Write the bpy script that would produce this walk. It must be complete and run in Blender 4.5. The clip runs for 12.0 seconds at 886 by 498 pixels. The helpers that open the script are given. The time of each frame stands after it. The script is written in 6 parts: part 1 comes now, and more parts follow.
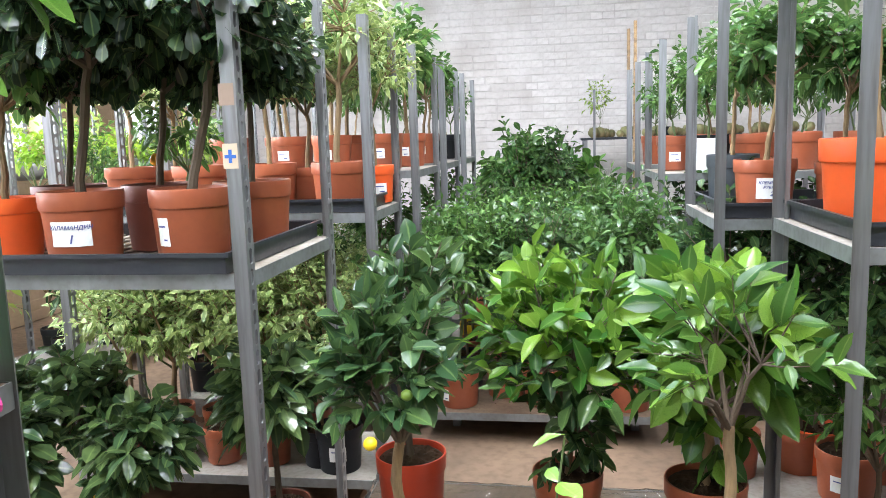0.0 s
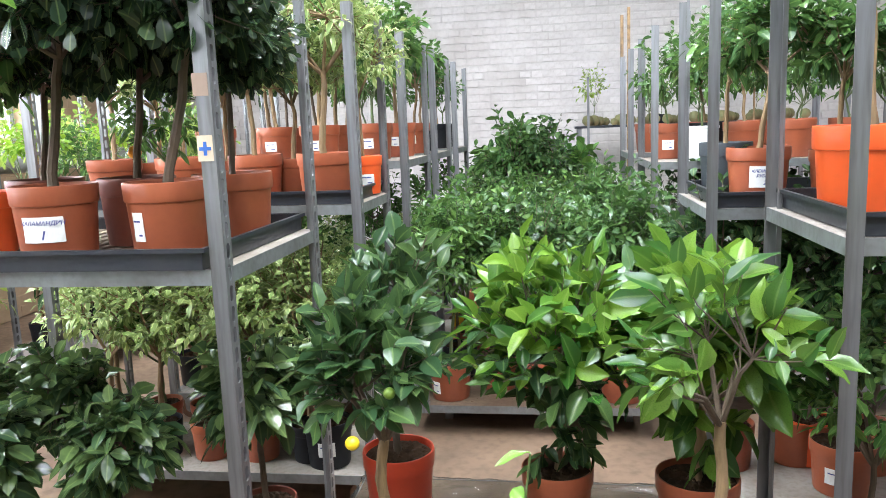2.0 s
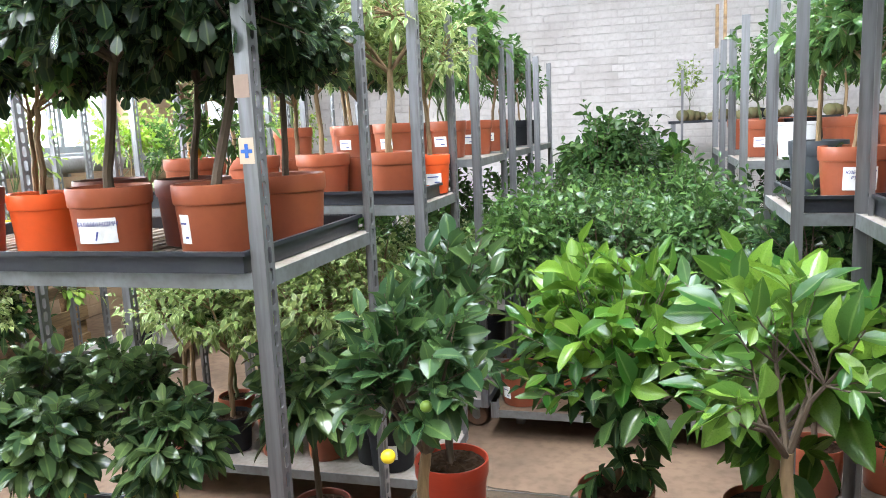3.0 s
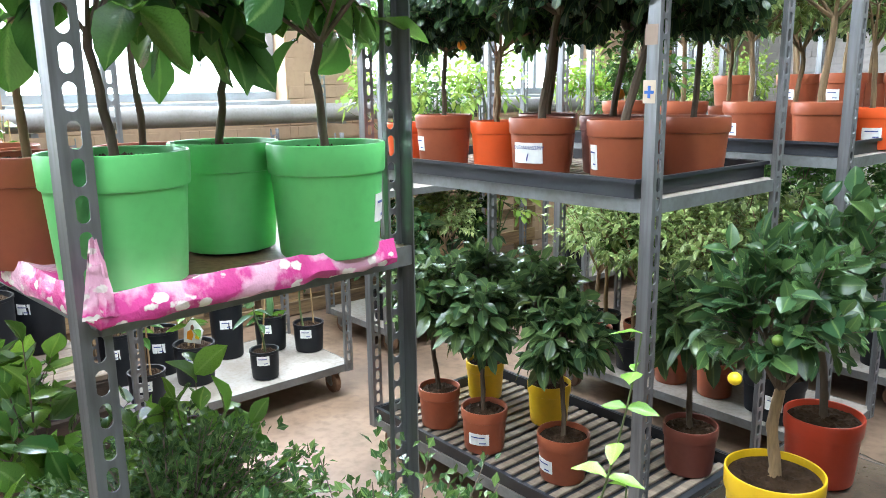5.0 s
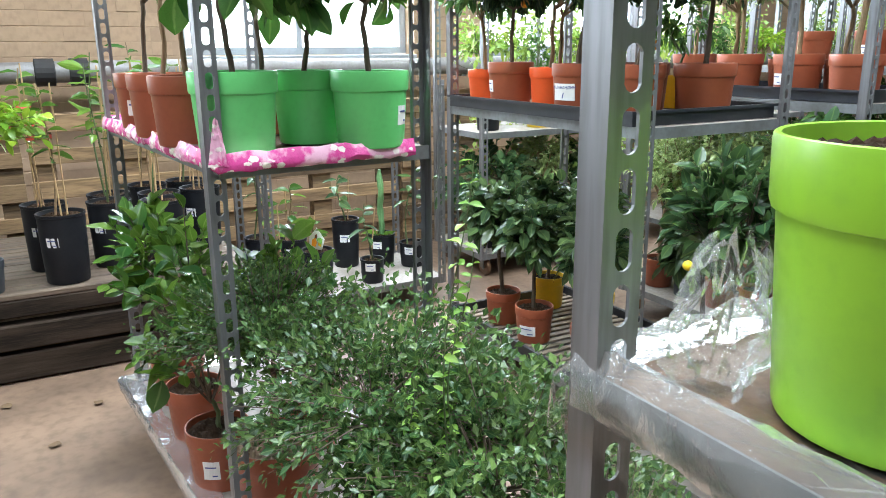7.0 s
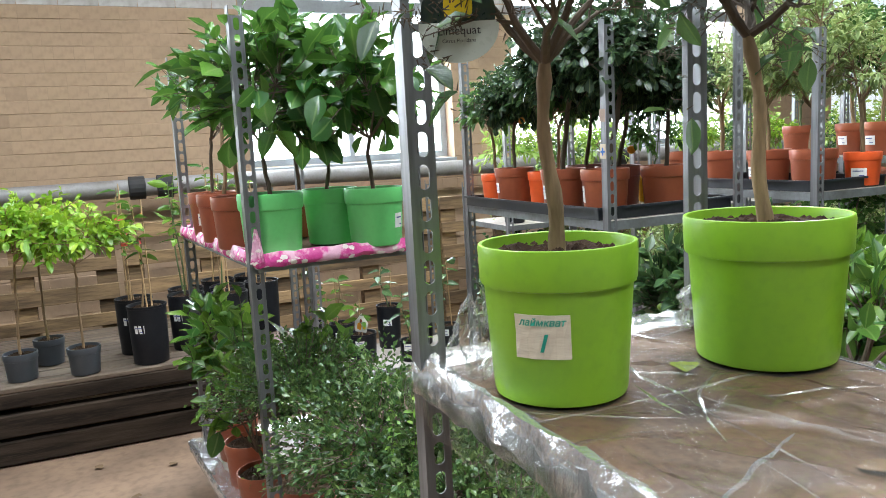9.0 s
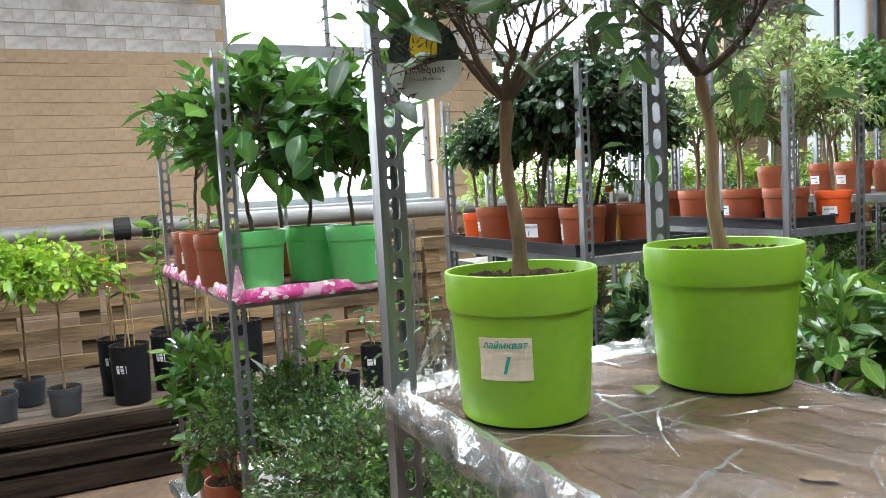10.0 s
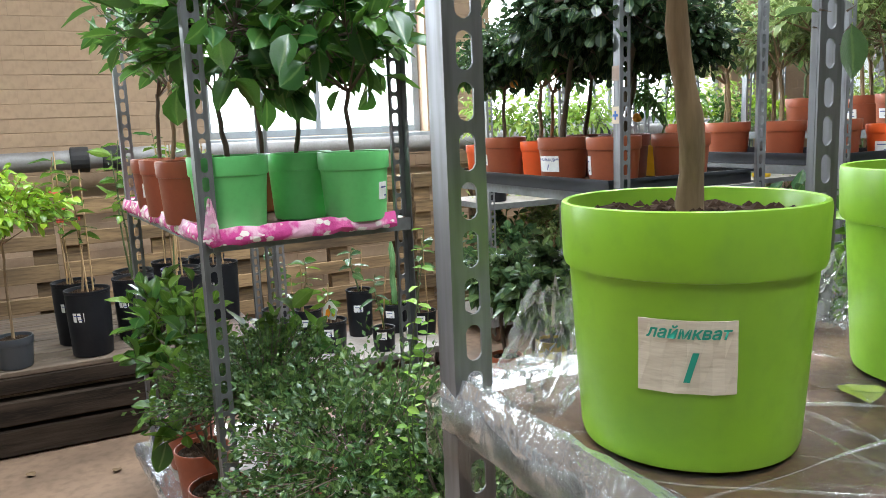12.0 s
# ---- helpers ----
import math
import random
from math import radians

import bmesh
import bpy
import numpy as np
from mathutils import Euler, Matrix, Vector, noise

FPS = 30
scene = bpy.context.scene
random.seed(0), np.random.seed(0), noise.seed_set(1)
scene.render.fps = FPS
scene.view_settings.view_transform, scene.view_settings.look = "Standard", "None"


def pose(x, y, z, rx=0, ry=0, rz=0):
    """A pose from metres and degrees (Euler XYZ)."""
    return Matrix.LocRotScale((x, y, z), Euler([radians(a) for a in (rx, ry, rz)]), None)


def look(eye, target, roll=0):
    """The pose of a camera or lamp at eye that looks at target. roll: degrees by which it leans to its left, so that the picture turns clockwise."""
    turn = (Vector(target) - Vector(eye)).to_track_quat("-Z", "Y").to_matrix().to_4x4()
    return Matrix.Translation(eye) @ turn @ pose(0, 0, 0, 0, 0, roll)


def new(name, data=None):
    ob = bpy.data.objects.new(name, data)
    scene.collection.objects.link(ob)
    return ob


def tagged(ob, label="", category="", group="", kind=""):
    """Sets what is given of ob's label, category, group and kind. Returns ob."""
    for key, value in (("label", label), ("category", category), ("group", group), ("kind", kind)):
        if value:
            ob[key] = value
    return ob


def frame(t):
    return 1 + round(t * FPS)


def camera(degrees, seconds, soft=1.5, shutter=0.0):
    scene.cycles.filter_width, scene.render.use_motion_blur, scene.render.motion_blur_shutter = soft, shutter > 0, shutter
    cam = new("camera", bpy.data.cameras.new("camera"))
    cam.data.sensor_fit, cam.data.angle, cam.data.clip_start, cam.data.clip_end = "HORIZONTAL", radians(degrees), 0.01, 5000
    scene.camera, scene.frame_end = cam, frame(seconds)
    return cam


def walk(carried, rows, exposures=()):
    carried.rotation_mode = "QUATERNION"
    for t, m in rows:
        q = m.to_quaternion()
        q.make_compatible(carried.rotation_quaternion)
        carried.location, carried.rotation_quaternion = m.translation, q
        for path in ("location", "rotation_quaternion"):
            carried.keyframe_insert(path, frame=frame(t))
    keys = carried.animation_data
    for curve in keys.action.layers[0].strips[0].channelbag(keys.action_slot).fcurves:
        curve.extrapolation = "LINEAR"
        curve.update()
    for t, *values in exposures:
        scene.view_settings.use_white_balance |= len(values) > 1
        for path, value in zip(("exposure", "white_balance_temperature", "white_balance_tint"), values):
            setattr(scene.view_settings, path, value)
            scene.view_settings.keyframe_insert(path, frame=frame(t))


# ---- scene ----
cam = camera(60.6, 12.0, soft=0.8)
PATH = [
    (0, (-0.022, 0.026, 1.508), (-0.322, 1.983, 1.221), -1.8),
    (0.5, (-0.012, 0.032, 1.503), (-0.286, 1.993, 1.218), -1.8),
    (1, (-0.016, 0.03, 1.502), (-0.274, 1.991, 1.207), -1.8),
    (1.5, (-0.016, 0.047, 1.501), (-0.279, 2.006, 1.195), -2.0),
    (2, (0.002, 0.082, 1.509), (-0.29, 2.035, 1.194), -2.2),
    (2.5, (0.038, 0.134, 1.523), (-0.344, 2.071, 1.205), -2.3),
    (3, (0.101, 0.188, 1.518), (-0.437, 2.088, 1.2), -2.5),
    (3.5, (0.154, 0.226, 1.515), (-0.667, 2.02, 1.193), -2.5),
    (3.7, (0.157, 0.223, 1.516), (-0.798, 1.95, 1.187), -2.5),
    (5.5, (0.561, -0.017, 1.474), (-1.018, 1.12, 1.013), -0.3),
    (6, (0.764, -0.006, 1.427), (-0.871, 1.032, 0.926), -0.4),
    (6.5, (0.935, -0.047, 1.447), (-0.727, 0.935, 0.926), -0.4),
    (6.7, (1.015, -0.085, 1.454), (-0.659, 0.877, 0.932), -0.4),
    (8.3, (1.492, -0.027, 1.504), (-0.307, 0.762, 1.129), -2.3),
    (8.5, (1.564, -0.036, 1.522), (-0.245, 0.744, 1.179), -2.7),
    (9, (1.744, -0.094, 1.543), (-0.074, 0.694, 1.271), -3.0),
    (9.5, (1.8, -0.089, 1.526), (-0.017, 0.721, 1.319), -3.1),
    (10, (1.801, -0.089, 1.526), (-0.012, 0.739, 1.363), -3.1),
    (10.5, (1.766, -0.082, 1.533), (-0.047, 0.749, 1.384), -2.8),
    (11, (1.671, -0.067, 1.547), (-0.145, 0.755, 1.372), -3.0),
    (11.5, (1.499, -0.008, 1.514), (-0.306, 0.821, 1.282), -2.6),
    (12, (1.332, -0.014, 1.472), (-0.438, 0.86, 1.151), -2.3),
]
walk(cam, [(t, look(eye, target, roll)) for t, eye, target, roll in PATH], exposures=[(0.0, 0.26, 6500, 15), (3.0, 0.23, 6450, 15), (5.0, 0.10, 6150, 10), (6.7, -0.02, 6150, 10), (8.0, -0.32, 6400, 11), (12.0, -0.46, 6450, 12)])

# ---- world and large lights ----
world = bpy.data.worlds.new("overcast")
scene.world = world
world.use_nodes = True
wn = world.node_tree.nodes
sky = wn.new("ShaderNodeTexSky")
sky.sky_type = "NISHITA"
sky.sun_disc = False
sky.sun_elevation = radians(38)
sky.sun_rotation = radians(250)
wn["Background"].inputs["Strength"].default_value = 0.12
world.node_tree.links.new(sky.outputs[0], wn["Background"].inputs["Color"])

WALL_W, WALL_N, WALL_E, WALL_S, CEIL = -4.67, 9.6, 5.2, -3.6, 4.6


def area(name, place, target, size_x, size_y, watts, color):
    lamp = bpy.data.lights.new(name, "AREA")
    lamp.shape, lamp.size, lamp.size_y, lamp.energy, lamp.color = "RECTANGLE", size_x, size_y, watts, color
    ob = new(name, lamp)
    ob.matrix_world = look(place, target)
    return ob


# window bays in the west wall: (y0, y1); sill 1.40, head 3.75; the first is unseen, added to light the floor
BAYS = [(-3.3, -1.55), (1.0, 2.86), (3.5, 6.45), (7.75, 9.3)]
SILL, HEAD, TRANSOM = 1.40, 3.75, 2.78
for (y0, y1), watts in zip(BAYS, (300, 560, 460, 22)):
    area("window_daylight", (WALL_W - 0.42, (y0 + y1) / 2, (SILL + HEAD) / 2), (0, (y0 + y1) / 2, (SILL + HEAD) / 2), y1 - y0 + 0.3, HEAD - SILL + 0.3, watts, (0.83, 0.93, 1.0))
# added overhead light, set in roof openings that are unseen and assumed
ASSUMED_OPENINGS = [(-2.6, -2.0), (-0.2, 0.4), (2.4, 3.0)]
for (x0, x1), watts in zip(ASSUMED_OPENINGS, (580, 740, 440)):
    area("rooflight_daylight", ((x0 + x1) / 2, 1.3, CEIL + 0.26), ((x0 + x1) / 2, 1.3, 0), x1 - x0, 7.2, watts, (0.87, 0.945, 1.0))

# ---- materials ----
MATS = {}


def nodes_of(name):
    m = bpy.data.materials.new(name)
    m.use_nodes = True
    return m, m.node_tree.nodes, m.node_tree.links, m.node_tree.nodes["Principled BSDF"]


def mix_rgb(n, l, fac, a, b, mode="MIX"):
    x = n.new("ShaderNodeMix")
    x.data_type, x.blend_type = "RGBA", mode
    for sock, v in ((x.inputs[0], fac), (x.inputs[6], a), (x.inputs[7], b)):
        if isinstance(v, (int, float)):
            sock.default_value = v
        elif isinstance(v, tuple):
            sock.default_value = (*v[:3], 1)
        else:
            l.new(v, sock)
    return x.outputs[2]


def ramp(n, l, src, p0, p1):
    r = n.new("ShaderNodeMapRange")
    r.inputs[1].default_value, r.inputs[2].default_value = p0, p1
    l.new(src, r.inputs[0])
    return r.outputs[0]


def coords(n, kind="Object"):
    return n.new("ShaderNodeTexCoord").outputs[kind]


def noise_tex(n, l, vec, scale, detail=4.0, stretch=None):
    t = n.new("ShaderNodeTexNoise")
    t.inputs["Scale"].default_value, t.inputs["Detail"].default_value = scale, detail
    if stretch:
        mp = n.new("ShaderNodeMapping")
        mp.inputs["Scale"].default_value = stretch
        l.new(vec, mp.inputs[0])
        vec = mp.outputs[0]
    l.new(vec, t.inputs["Vector"])
    return t.outputs["Fac"]


def bump(n, l, b, height, strength, dist=0.002):
    u = n.new("ShaderNodeBump")
    u.inputs["Strength"].default_value, u.inputs["Distance"].default_value = strength, dist
    l.new(height, u.inputs["Height"])
    l.new(u.outputs[0], b.inputs["Normal"])


def surface(name, base, dark, rough=0.6, metal=0.0, coarse=3.0, fine=60.0, wear=0.5, relief=0.25, stretch=None, vary=0.0, spec=0.5):
    """A painted, plastic, metal or stone surface: a base colour, a second one for stains at two scales, a bump and a per-object variation."""
    if name in MATS:
        return MATS[name]
    m, n, l, b = nodes_of(name)
    v = coords(n)
    c1 = noise_tex(n, l, v, coarse, 5.0, stretch)
    c2 = noise_tex(n, l, v, fine, 3.0, stretch)
    f = n.new("ShaderNodeMath")
    f.operation = "MULTIPLY"
    l.new(ramp(n, l, c1, 0.42, 0.72), f.inputs[0])
    f.inputs[1].default_value = wear
    col = mix_rgb(n, l, f.outputs[0], base, dark)
    g = n.new("ShaderNodeMath")
    g.operation = "MULTIPLY"
    l.new(ramp(n, l, c2, 0.45, 0.75), g.inputs[0])
    g.inputs[1].default_value = wear * 0.5
    col = mix_rgb(n, l, g.outputs[0], col, dark)
    if vary:
        hsv = n.new("ShaderNodeHueSaturation")
        info = n.new("ShaderNodeObjectInfo")
        r = n.new("ShaderNodeMapRange")
        r.inputs[3].default_value, r.inputs[4].default_value = 1 - vary, 1 + vary
        l.new(info.outputs["Random"], r.inputs[0])
        l.new(r.outputs[0], hsv.inputs["Value"])
        l.new(col, hsv.inputs["Color"])
        col = hsv.outputs[0]
    l.new(col, b.inputs["Base Color"])
    b.inputs["Metallic"].default_value = metal
    b.inputs["Specular IOR Level"].default_value = spec
    rr = n.new("ShaderNodeMapRange")
    rr.inputs[3].default_value, rr.inputs[4].default_value = max(0.05, rough - 0.12), min(1, rough + 0.12)
    l.new(c2, rr.inputs[0])
    l.new(rr.outputs[0], b.inputs["Roughness"])
    bump(n, l, b, c2, relief)
    MATS[name] = m
    return m


def leaf_mat(name, deep, fresh, rough=0.32, edge=None, rib=(0.30, 0.42, 0.12)):
    """Leaves: colour varies by leaf and by tree, a pale midrib along the blade, some light passes through."""
    if name in MATS:
        return MATS[name]
    deep, fresh = [(c[0] * 1.18, c[1] * 0.92, c[2] * 1.28) for c in (deep, fresh)]
    m, n, l, b = nodes_of(name)
    geo = n.new("ShaderNodeNewGeometry").outputs["Random Per Island"]
    info = n.new("ShaderNodeObjectInfo").outputs["Random"]
    add = n.new("ShaderNodeMath")
    add.operation = "MULTIPLY_ADD"
    l.new(info, add.inputs[0])
    add.inputs[1].default_value = 0.35
    l.new(geo, add.inputs[2])
    fac = n.new("ShaderNodeMath")
    fac.operation = "POWER"
    l.new(ramp(n, l, add.outputs[0], 0.05, 1.35), fac.inputs[0])
    fac.inputs[1].default_value = 2.2
    col = mix_rgb(n, l, fac.outputs[0], deep, fresh)
    uv = n.new("ShaderNodeSeparateXYZ")
    l.new(coords(n, "UV"), uv.inputs[0])
    mid = n.new("ShaderNodeMath")
    mid.operation = "SUBTRACT"
    l.new(uv.outputs[0], mid.inputs[0])
    mid.inputs[1].default_value = 0.5
    ab = n.new("ShaderNodeMath")
    ab.operation = "ABSOLUTE"
    l.new(mid.outputs[0], ab.inputs[0])
    line = n.new("ShaderNodeMapRange")
    line.inputs[1].default_value, line.inputs[2].default_value = 0.075, 0.02
    l.new(ab.outputs[0], line.inputs[0])
    half = n.new("ShaderNodeMath")
    half.operation = "MULTIPLY"
    l.new(line.outputs[0], half.inputs[0])
    half.inputs[1].default_value = 0.28
    col = mix_rgb(n, l, half.outputs[0], col, rib)
    if edge:
        rim = n.new("ShaderNodeMapRange")
        rim.inputs[1].default_value, rim.inputs[2].default_value = 0.22, 0.36
        l.new(ab.outputs[0], rim.inputs[0])
        col = mix_rgb(n, l, rim.outputs[0], col, edge)
    blot = noise_tex(n, l, coords(n), 35.0, 3.0)
    col = mix_rgb(n, l, ramp(n, l, blot, 0.5, 1.1), col, tuple(c * 0.45 for c in deep))
    l.new(col, b.inputs["Base Color"])
    b.inputs["Roughness"].default_value = rough - 0.05
    b.inputs["Specular IOR Level"].default_value = 0.5
    wave = n.new("ShaderNodeTexWave")
    wave.inputs["Scale"].default_value = 3.2
    wave.inputs["Distortion"].default_value = 1.0
    vm = n.new("ShaderNodeCombineXYZ")
    sm = n.new("ShaderNodeMath")
    sm.operation = "SUBTRACT"
    l.new(uv.outputs[1], sm.inputs[0])
    l.new(ab.outputs[0], sm.inputs[1])
    l.new(sm.outputs[0], vm.inputs[0])
    l.new(vm.outputs[0], wave.inputs["Vector"])
    rough_h = mix_rgb(n, l, 0.65, wave.outputs["Color"], noise_tex(n, l, coords(n), 45.0, 2.0))
    bump(n, l, b, rough_h, 0.16, 0.003)
    tr = n.new("ShaderNodeBsdfTranslucent")
    l.new(mix_rgb(n, l, 0.5, col, fresh), tr.inputs["Color"])
    mx = n.new("ShaderNodeMixShader")
    mx.inputs[0].default_value = 0.28
    l.new(b.outputs[0], mx.inputs[1])
    l.new(tr.outputs[0], mx.inputs[2])
    l.new(mx.outputs[0], n["Material Output"].inputs["Surface"])
    MATS[name] = m
    return m


def film_mat(name, haze=0.10):
    """Clear crumpled polythene: see-through with sharp gloss."""
    m, n, l, b = nodes_of(name)
    b.inputs["Base Color"].default_value = (0.86, 0.87, 0.86, 1)
    b.inputs["Roughness"].default_value = 0.18
    tr = n.new("ShaderNodeBsdfTransparent")
    tr.inputs[0].default_value = (0.97, 0.97, 0.96, 1)
    gl = n.new("ShaderNodeBsdfGlossy")
    gl.inputs["Roughness"].default_value = 0.17
    fr = n.new("ShaderNodeFresnel")
    fr.inputs[0].default_value = 1.26
    v = coords(n)
    warp = n.new("ShaderNodeVectorMath")
    warp.operation = "MULTIPLY_ADD"
    wob = n.new("ShaderNodeTexNoise")
    wob.inputs["Scale"].default_value = 6.0
    l.new(v, wob.inputs["Vector"])
    l.new(wob.outputs["Color"], warp.inputs[0])
    warp.inputs[1].default_value = (0.09, 0.09, 0.09)
    l.new(v, warp.inputs[2])
    both = n.new("ShaderNodeMath")
    both.operation = "MULTIPLY_ADD"
    l.new(noise_tex(n, l, warp.outputs[0], 7.0, 5.0, (0.8, 4.5, 2.0)), both.inputs[0])
    both.inputs[1].default_value = 1.4
    l.new(noise_tex(n, l, v, 26.0, 6.0, (2.2, 0.7, 1.0)), both.inputs[2])
    crease = both.outputs[0]
    u = n.new("ShaderNodeBump")
    u.inputs["Strength"].default_value, u.inputs["Distance"].default_value = 0.40, 0.009
    l.new(crease, u.inputs["Height"])
    for s in (gl, fr, b):
        l.new(u.outputs[0], s.inputs["Normal"])
    a = n.new("ShaderNodeMixShader")
    l.new(fr.outputs[0], a.inputs[0])
    l.new(tr.outputs[0], a.inputs[1])
    l.new(gl.outputs[0], a.inputs[2])
    c = n.new("ShaderNodeMixShader")
    c.inputs[0].default_value = haze
    l.new(a.outputs[0], c.inputs[1])
    l.new(b.outputs[0], c.inputs[2])
    l.new(c.outputs[0], n["Material Output"].inputs["Surface"])
    return m


def floral_mat():
    """Pink film printed with pale, blotchy flowers."""
    m, n, l, b = nodes_of("pink_floral_film")
    v = coords(n)
    vor = n.new("ShaderNodeTexVoronoi")
    vor.inputs["Scale"].default_value = 26.0
    warp = n.new("ShaderNodeMapping")
    warp.inputs["Scale"].default_value = (1.0, 1.0, 1.6)
    l.new(v, warp.inputs[0])
    l.new(warp.outputs[0], vor.inputs["Vector"])
    big = noise_tex(n, l, v, 13.0, 5.0)
    petals = noise_tex(n, l, v, 70.0, 2.0)
    col = mix_rgb(n, l, ramp(n, l, big, 0.47, 0.55), (0.62, 0.065, 0.27), (0.78, 0.42, 0.56))
    add = n.new("ShaderNodeMath")
    add.operation = "MULTIPLY_ADD"
    l.new(petals, add.inputs[0])
    add.inputs[1].default_value = 0.5
    l.new(vor.outputs["Distance"], add.inputs[2])
    col = mix_rgb(n, l, ramp(n, l, add.outputs[0], 0.60, 0.54), col, (0.82, 0.72, 0.68))
    l.new(col, b.inputs["Base Color"])
    b.inputs["Roughness"].default_value = 0.25
    bump(n, l, b, noise_tex(n, l, v, 38.0, 5.0), 0.9, 0.006)
    return m


TERRA = surface("terracotta_plastic", (0.315, 0.080, 0.034), (0.20, 0.055, 0.030), 0.40, coarse=6, wear=0.45, relief=0.05, vary=0.14)
BROWNPOT = surface("brown_plastic", (0.20, 0.055, 0.035), (0.13, 0.04, 0.03), 0.42, coarse=6, wear=0.4, relief=0.05, vary=0.1)
ORANGE = surface("orange_plastic", (0.80, 0.108, 0.022), (0.58, 0.10, 0.03), 0.35, coarse=5, wear=0.35, relief=0.04, vary=0.05)
REDPOT = surface("red_plastic", (0.56, 0.06, 0.025), (0.40, 0.05, 0.03), 0.35, coarse=5, wear=0.35, relief=0.04)
YELLOW = surface("yellow_plastic", (0.74, 0.46, 0.010), (0.50, 0.32, 0.02), 0.36, coarse=5, wear=0.35, relief=0.04)
LIME = surface("lime_plastic", (0.265, 0.52, 0.026), (0.16, 0.33, 0.035), 0.34, coarse=5, wear=0.5, relief=0.03)
MINT = surface("mint_green_plastic", (0.16, 0.63, 0.19), (0.12, 0.46, 0.14), 0.36, coarse=4, wear=0.45, relief=0.03)
BLACKPOT = surface("black_plastic", (0.008, 0.009, 0.012), (0.02, 0.021, 0.023), 0.5, coarse=6, wear=0.5, relief=0.06, spec=0.25)
GREYPOT = surface("dark_grey_plastic", (0.045, 0.055, 0.065), (0.08, 0.08, 0.085), 0.45, coarse=6, wear=0.4, relief=0.06)
WHITEPOT = surface("white_plastic", (0.74, 0.75, 0.77), (0.55, 0.55, 0.55), 0.4, coarse=6, wear=0.3, relief=0.04)
SOIL = surface("potting_soil", (0.026, 0.015, 0.009), (0.065, 0.038, 0.022), 0.98, coarse=18, fine=120, wear=0.8, relief=1.0, spec=0.1)
DRYSOIL = surface("dry_peat", (0.20, 0.13, 0.075), (0.11, 0.07, 0.04), 0.95, coarse=18, fine=120, wear=0.8, relief=1.0)
STEEL = surface("galvanised_steel", (0.25, 0.257, 0.27), (0.07, 0.06, 0.052), 0.42, 0.6, coarse=9, fine=60, wear=1.0, relief=0.15, stretch=(1, 1, 0.10), vary=0.12)
STEELDARK = surface("grey_steel_edge", (0.24, 0.255, 0.26), (0.11, 0.10, 0.09), 0.48, 0.6, coarse=5, fine=45, wear=0.6, relief=0.08)
WETBOARD = surface("wet_stained_board", (0.15, 0.105, 0.07), (0.045, 0.03, 0.02), 0.32, coarse=4, fine=40, wear=0.9, relief=0.3)
PLY = surface("worn_shelf_board", (0.33, 0.30, 0.265), (0.15, 0.115, 0.085), 0.6, coarse=4, fine=50, wear=0.8, relief=0.2)
RUSTBOARD = surface("wet_brown_board", (0.135, 0.072, 0.032), (0.034, 0.019, 0.011), 0.5, coarse=6, fine=75, wear=1.0, relief=0.25)
TRAYMAT = surface("black_tray_plastic", (0.016, 0.019, 0.026), (0.05, 0.052, 0.055), 0.38, coarse=5, wear=0.5, relief=0.05)
SLATMAT = surface("weathered_slat", (0.27, 0.21, 0.155), (0.10, 0.075, 0.055), 0.8, coarse=6, fine=40, wear=0.8, relief=0.4, stretch=(0.3, 3, 3), vary=0.2)
BARK = surface("citrus_bark", (0.29, 0.19, 0.098), (0.085, 0.056, 0.032), 0.85, coarse=24, fine=120, wear=0.85, relief=1.0, stretch=(1, 1, 0.18), vary=0.15)
DARKBARK = surface("dark_bark", (0.115, 0.08, 0.052), (0.05, 0.038, 0.026), 0.85, coarse=14, fine=110, wear=0.7, relief=0.8, stretch=(1, 1, 0.25), vary=0.2)
TWIG = surface("green_twig", (0.085, 0.13, 0.04), (0.07, 0.06, 0.03), 0.6, coarse=20, fine=90, wear=0.6, relief=0.3)
CANE = surface("bamboo_cane", (0.44, 0.29, 0.14), (0.34, 0.22, 0.10), 0.55, coarse=14, fine=60, wear=0.6, relief=0.2)
PAPER = surface("paper_label", (0.80, 0.79, 0.77), (0.66, 0.64, 0.60), 0.7, coarse=20, fine=90, wear=0.5, relief=0.3)
TAPE = surface("masking_tape", (0.74, 0.64, 0.49), (0.56, 0.47, 0.34), 0.6, coarse=16, fine=42, wear=0.6, relief=1.0, stretch=(0.5, 0.5, 2.2))
INK = surface("blue_ink", (0.05, 0.06, 0.22), (0.10, 0.11, 0.3), 0.6, relief=0.0)
GREENINK = surface("green_ink", (0.01, 0.30, 0.20), (0.03, 0.4, 0.28), 0.6, relief=0.0)
WOOD = surface("pallet_wood", (0.29, 0.185, 0.09), (0.065, 0.038, 0.02), 0.8, coarse=7, fine=38, wear=0.95, relief=0.6, stretch=(4, 0.35, 4), vary=0.42)
DARKWOOD = surface("old_dark_timber", (0.022, 0.016, 0.012), (0.085, 0.06, 0.042), 0.9, coarse=5, fine=38, wear=0.7, relief=0.8, stretch=(4, 0.35, 4), vary=0.2, spec=0.15)
CONCRETE = surface("stained_concrete", (0.26, 0.172, 0.113), (0.085, 0.056, 0.038), 0.5, coarse=1.5, fine=20, wear=0.95, relief=0.25)
TANPAINT = surface("tan_wall_paint", (0.46, 0.318, 0.20), (0.32, 0.215, 0.14), 0.7, coarse=1.7, fine=26, wear=0.8, relief=0.9, vary=0.03)
